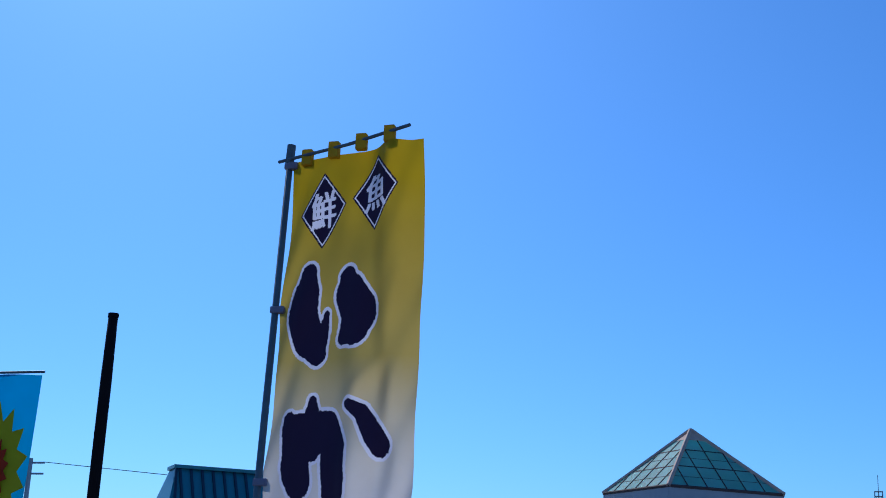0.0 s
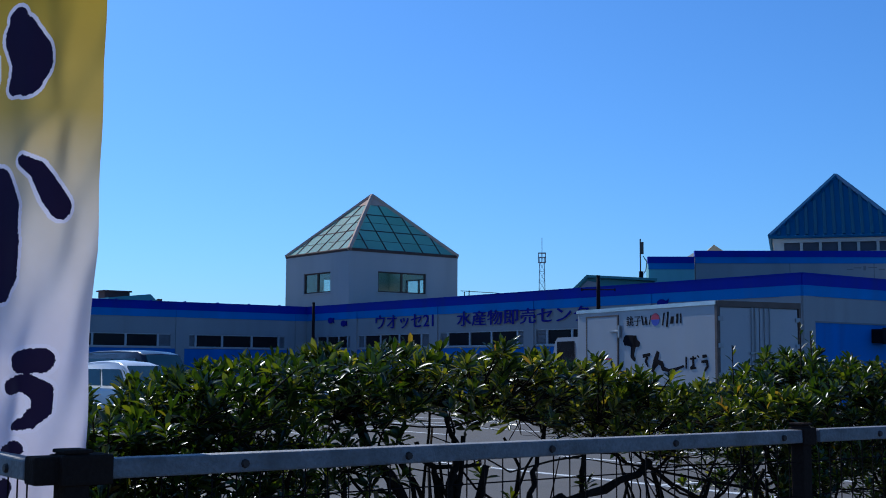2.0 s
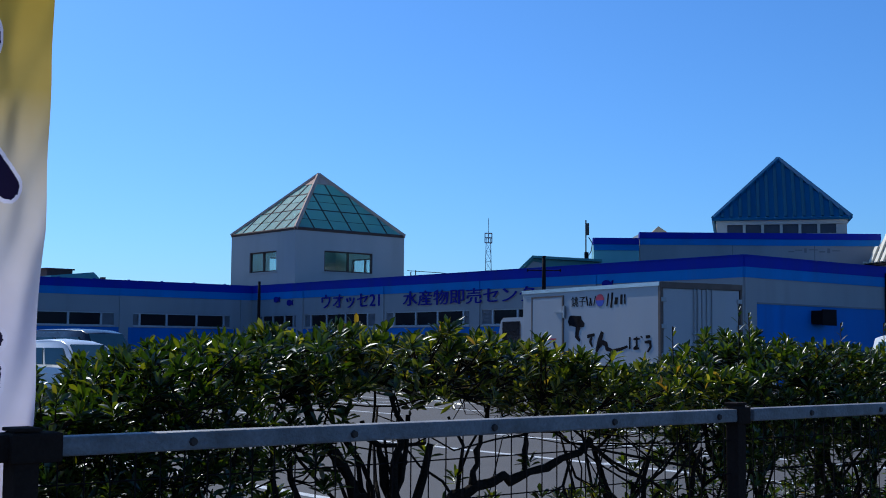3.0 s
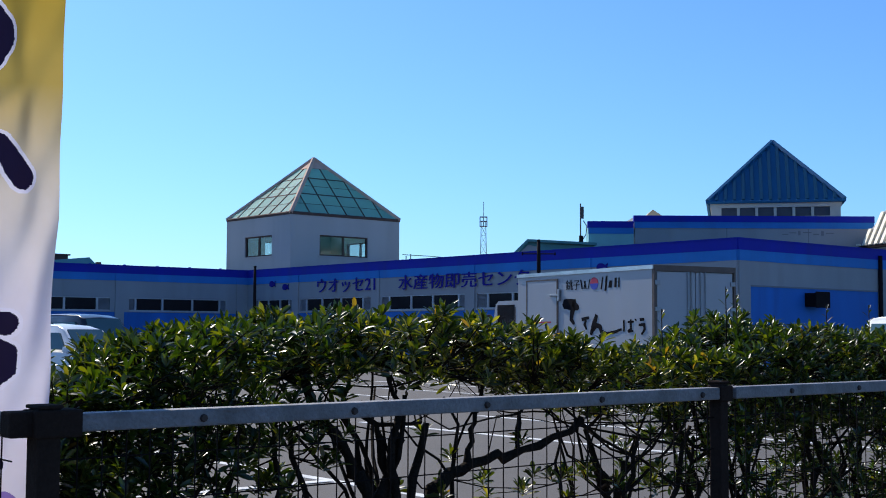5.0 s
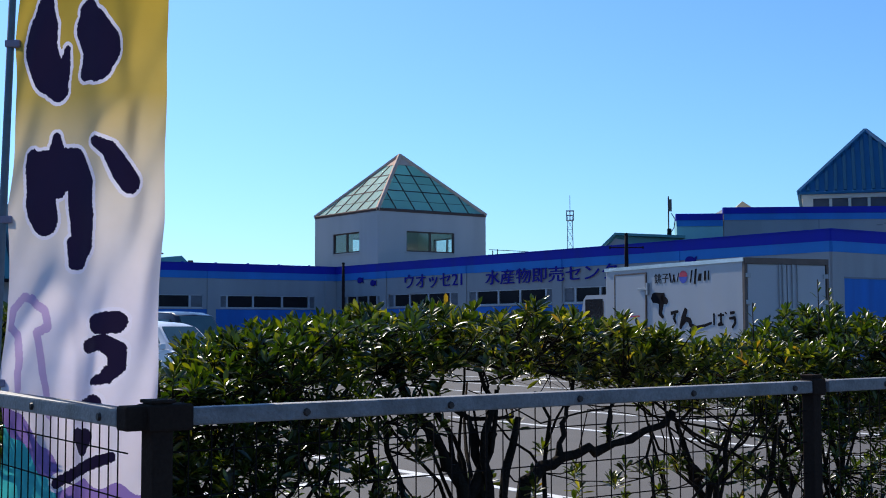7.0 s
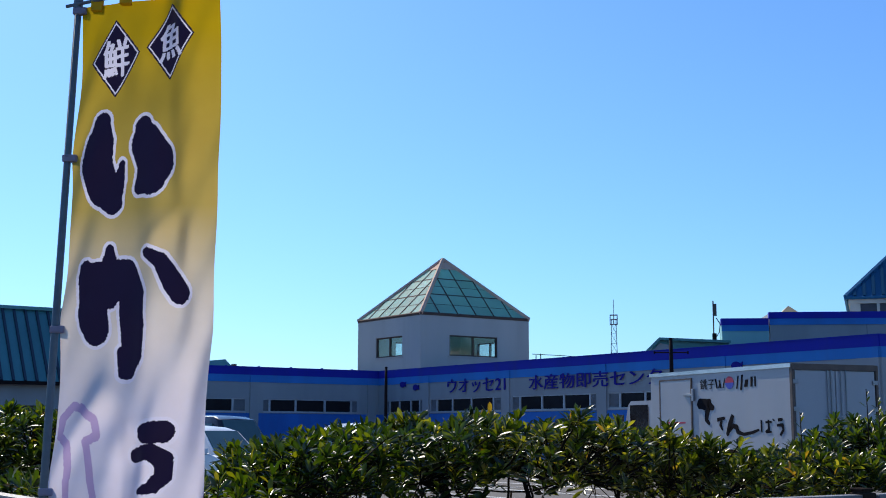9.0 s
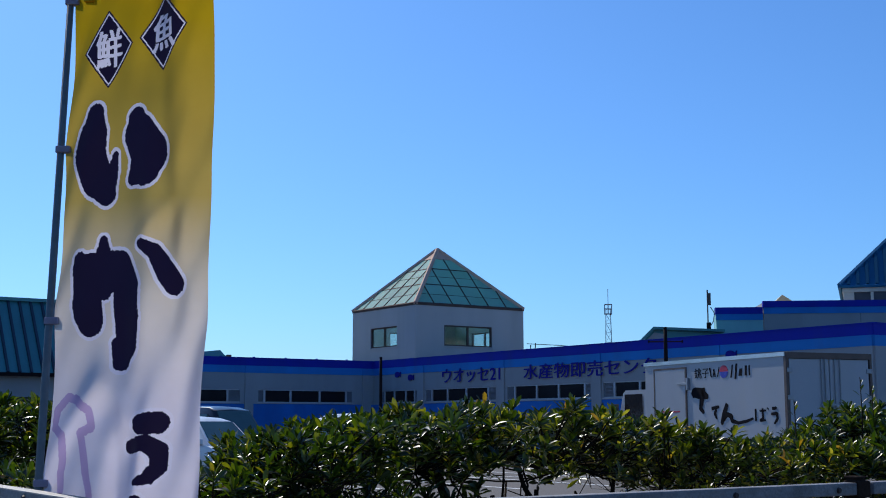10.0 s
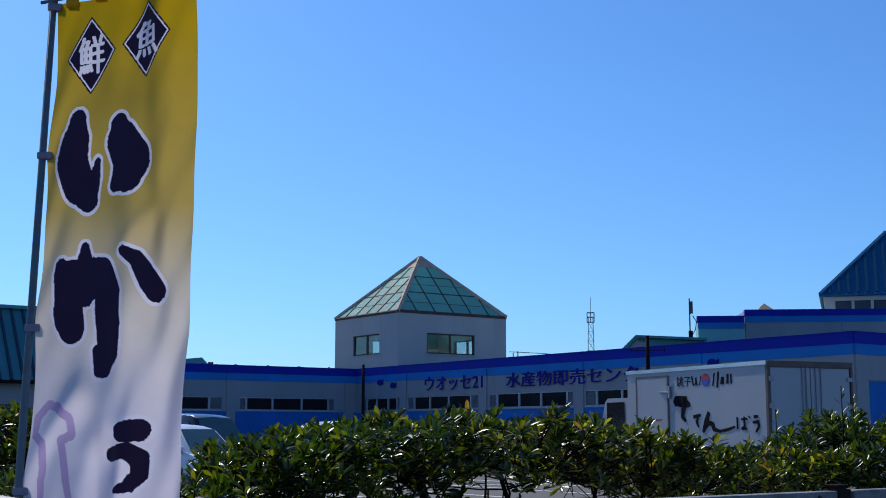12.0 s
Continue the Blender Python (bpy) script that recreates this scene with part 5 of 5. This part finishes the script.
def shrub(v0, reach, low, seed, extra=(), crown=0.46, shoots=(), leaf=LEAF, full=450, back=None):
    """One evergreen shrub of the hedge, in the lot's own axes."""
    rng = np.random.default_rng(seed)
    place = lot @ Matrix.Translation((v0, 3.78, 0.05)) if back is None else lot @ pose(v0, back, 0.05, 0, 0, 90)
    s = thing("hedge_shrub", place, "clipped evergreen hedge shrub with glossy leaf rosettes", "shrub", "shrubs of the hedge")
    top = lambda x: (float(np.interp(v0 + x, HEDGE_V, HEDGE_Z)) if back is None else 1.50) - 0.12 + ruffle(v0 + x)
    stems = bmesh.new()
    nodes = []
    for k in range(6):
        a = rng.uniform(0, math.tau)
        foot = Vector((rng.uniform(-0.35, 0.35), rng.uniform(-0.12, 0.12), 0))
        tip = Vector((foot.x + rng.uniform(-0.28, 0.28), rng.uniform(-0.22, 0.22), top(foot.x) - rng.uniform(0.25, 0.45)))
        path = [foot]
        drift = Vector((0, 0, 0))
        for t in np.linspace(0.1, 1.0, 10):
            drift += Vector((rng.normal(0, 0.026), rng.normal(0, 0.022), rng.normal(0, 0.008)))
            drift *= 0.9
            path.append(foot.lerp(tip, t) + drift)
        r0 = rng.uniform(0.015, 0.032)
        tube(stems, path, [r0 * (1 - 0.062 * i) * rng.uniform(0.88, 1.14) for i in range(11)], 7)
        nodes += [(p, r0 * (1 - 0.062 * i)) for i, p in enumerate(path) if i >= 4]
    for path, r0 in extra:
        rough = [Vector(p) for p in path]
        path = [rough[0]]
        for a, b in zip(rough, rough[1:]):
            path += [a.lerp(b, f) + Vector(rng.normal(0, 0.010, 3)) for f in (0.25, 0.5, 0.75)] + [b]
        tube(stems, path, [r0 * (1 - 0.6 * i / (len(path) - 1)) * rng.uniform(0.78, 1.22) for i in range(len(path))], 8)
        nodes += [(p, r0 * 0.5) for p in path[2:] if p.z > 0.92]
    # forks that carry the twigs
    for k in range(26):
        p, r = nodes[rng.integers(len(nodes))]
        x = rng.uniform(-reach, reach)
        q = Vector((x, rng.uniform(-0.33, 0.33), top(x) - rng.uniform(0.08, 0.40)))
        if (q - p).length > 0.75:
            q = p + (q - p).normalized() * 0.75
        mid = p.lerp(q, 0.5) + Vector((rng.normal(0, 0.05), rng.normal(0, 0.04), rng.normal(-0.03, 0.03)))
        path = [p, p.lerp(mid, 0.5) + Vector(rng.normal(0, 0.015, 3)), mid, mid.lerp(q, 0.5) + Vector(rng.normal(0, 0.015, 3)), q]
        rr = min(r, 0.014) * 0.75
        tube(stems, path, [rr, rr * 0.9, rr * 0.75, rr * 0.6, rr * 0.45], 5)
        nodes += [(a, rr * 0.6) for a in path[1:]]
    P, B = np.array([n[0][:] for n in nodes]), [n[1] for n in nodes]
    tips = []
    for k in range(int(full * reach * 2)):
        x = rng.uniform(-reach, reach)
        depth = rng.uniform() ** 1.6 * crown
        tips.append((x, rng.uniform(-0.40, 0.40), top(x) - depth))
    for k in range(int(120 * low * reach * 2)):
        x = rng.uniform(-reach, reach)
        tips.append((x, rng.uniform(-0.34, 0.34), rng.uniform(0.22, top(x) - 0.40)))
    bases, dirs, ups, lens, wids, curls = [], [], [], [], [], []
    for t in tips:
        t = np.array(t)
        i = int(np.argmin((((P - t) * (1, 1, 1.3)) ** 2).sum(1)))
        p = Vector(P[i])
        q = Vector(t)
        tube(stems, [p, p.lerp(q, 0.5) + Vector((rng.normal(0, 0.015), rng.normal(0, 0.015), -0.015)), q], [min(B[i], 0.0042), 0.0032, 0.0022], 4, False)
        axis = Vector((rng.normal(0, 0.35), rng.normal(-0.15, 0.35), 1.0)).normalized()
        a = axis.orthogonal().normalized()
        b = axis.cross(a)
        n = rng.integers(12, 17)
        for j in range(n):
            ang = j * 2.4 + rng.normal(0, 0.25)
            f = j / n
            out = (a * math.cos(ang) + b * math.sin(ang)) * math.cos(0.22 + 1.0 * f) + axis * math.sin(0.22 + 1.0 * f)
            bases.append((q - axis * 0.035 * (1 - f))[:])
            dirs.append((out + Vector(rng.normal(0, 0.14, 3))).normalized()[:])
            ups.append((axis + Vector(rng.normal(0, 0.32, 3))).normalized()[:])
            lens.append(rng.uniform(0.042, 0.080) * (1.0 - 0.25 * f))
            wids.append(rng.uniform(0.013, 0.020))
            curls.append(rng.uniform(0.02, 0.30))
    for x, y, zt in shoots:
        z0 = top(x) - 0.10
        tube(stems, [(x, y, z0), (x + 0.01, y, (z0 + zt) / 2), (x + 0.005, y, zt)], [0.004, 0.003, 0.002], 5)
        for j in range(9):
            f = j / 9
            ang = j * 2.4
            bases.append((x + 0.008, y, z0 + (zt - z0) * (0.25 + 0.75 * f)))
            dirs.append(Vector((math.cos(ang) * 0.7, math.sin(ang) * 0.7, 0.7)).normalized()[:])
            ups.append((0.0, 0.0, 1.0))
            lens.append(rng.uniform(0.03, 0.055)), wids.append(0.012), curls.append(0.1)
    part("stem", stems, BARK, s, "dark crooked stems and twigs", True)
    verts, faces_ = leaf_block(*(np.array(q) for q in (bases, dirs, ups, lens, wids, curls)))
    me = bpy.data.meshes.new("leaves")
    me.from_pydata(verts.tolist(), [], faces_.tolist())
    me.polygons.foreach_set("use_smooth", np.ones(len(faces_), bool))
    me.materials.append(leaf)
    ob = new("leaves", me)
    ob.parent = s
    tagged(ob, "glossy dark green leaves, a few yellow", kind="stuff")
    return s


SHOOTS = {6: ((-0.20, -0.10, 1.53), (-0.05, -0.05, 1.45), (0.15, 0.1, 1.50)), 7: ((-0.2, 0.0, 1.46), (0.30, 0.05, 1.47)), 5: ((0.45, 0.0, 1.42),)}
LIMB = [([(0.0, -0.05, 0.0), (0.02, -0.08, 0.35), (0.05, -0.10, 0.72), (0.22, -0.12, 0.80), (0.48, -0.14, 0.84), (0.80, -0.16, 0.95)], 0.034),
        ([(0.02, -0.02, 0.30), (-0.10, -0.05, 0.62), (-0.16, -0.05, 0.90), (-0.22, 0.0, 1.05)], 0.024),
        ([(-0.22, -0.05, 0.0), (-0.26, -0.08, 0.40), (-0.25, -0.10, 0.68), (-0.33, -0.08, 0.86), (-0.45, -0.05, 1.02), (-0.50, 0.0, 1.20)], 0.034),
        ([(-0.25, -0.10, 0.60), (-0.15, -0.10, 0.80), (-0.07, -0.06, 0.98), (-0.10, 0.0, 1.18)], 0.022),
        ([(0.20, -0.12, 0.79), (0.24, -0.10, 0.93), (0.33, -0.06, 1.05), (0.34, 0.0, 1.20)], 0.014),
        ([(0.46, -0.14, 0.83), (0.50, -0.10, 0.98), (0.60, -0.05, 1.12)], 0.012)]
for i, (v, low) in enumerate(((1.52, 2.4), (2.0, 1.9), (3.0, 0.2), (4.05, 0.3), (5.05, 0.9), (6.05, 1.4), (7.05, 1.8), (8.0, 1.8)), 2):
    shrub(v, 0.55, low, 40 + i, LIMB if i == 4 else (), 0.22 if i in (4, 5) else 0.40 if i == 3 else 0.46, SHOOTS.get(i, ()), LEAF_YELLOW if i in (4, 5) else LEAF, 300 if i in (2, 4, 5) else 380 if i == 3 else 450)
# the hedge turns with the fence
for i, u in enumerate((5.5, 6.5, 7.5)):
    shrub(1.42, 0.55, 1.4, 60 + i, back=u)
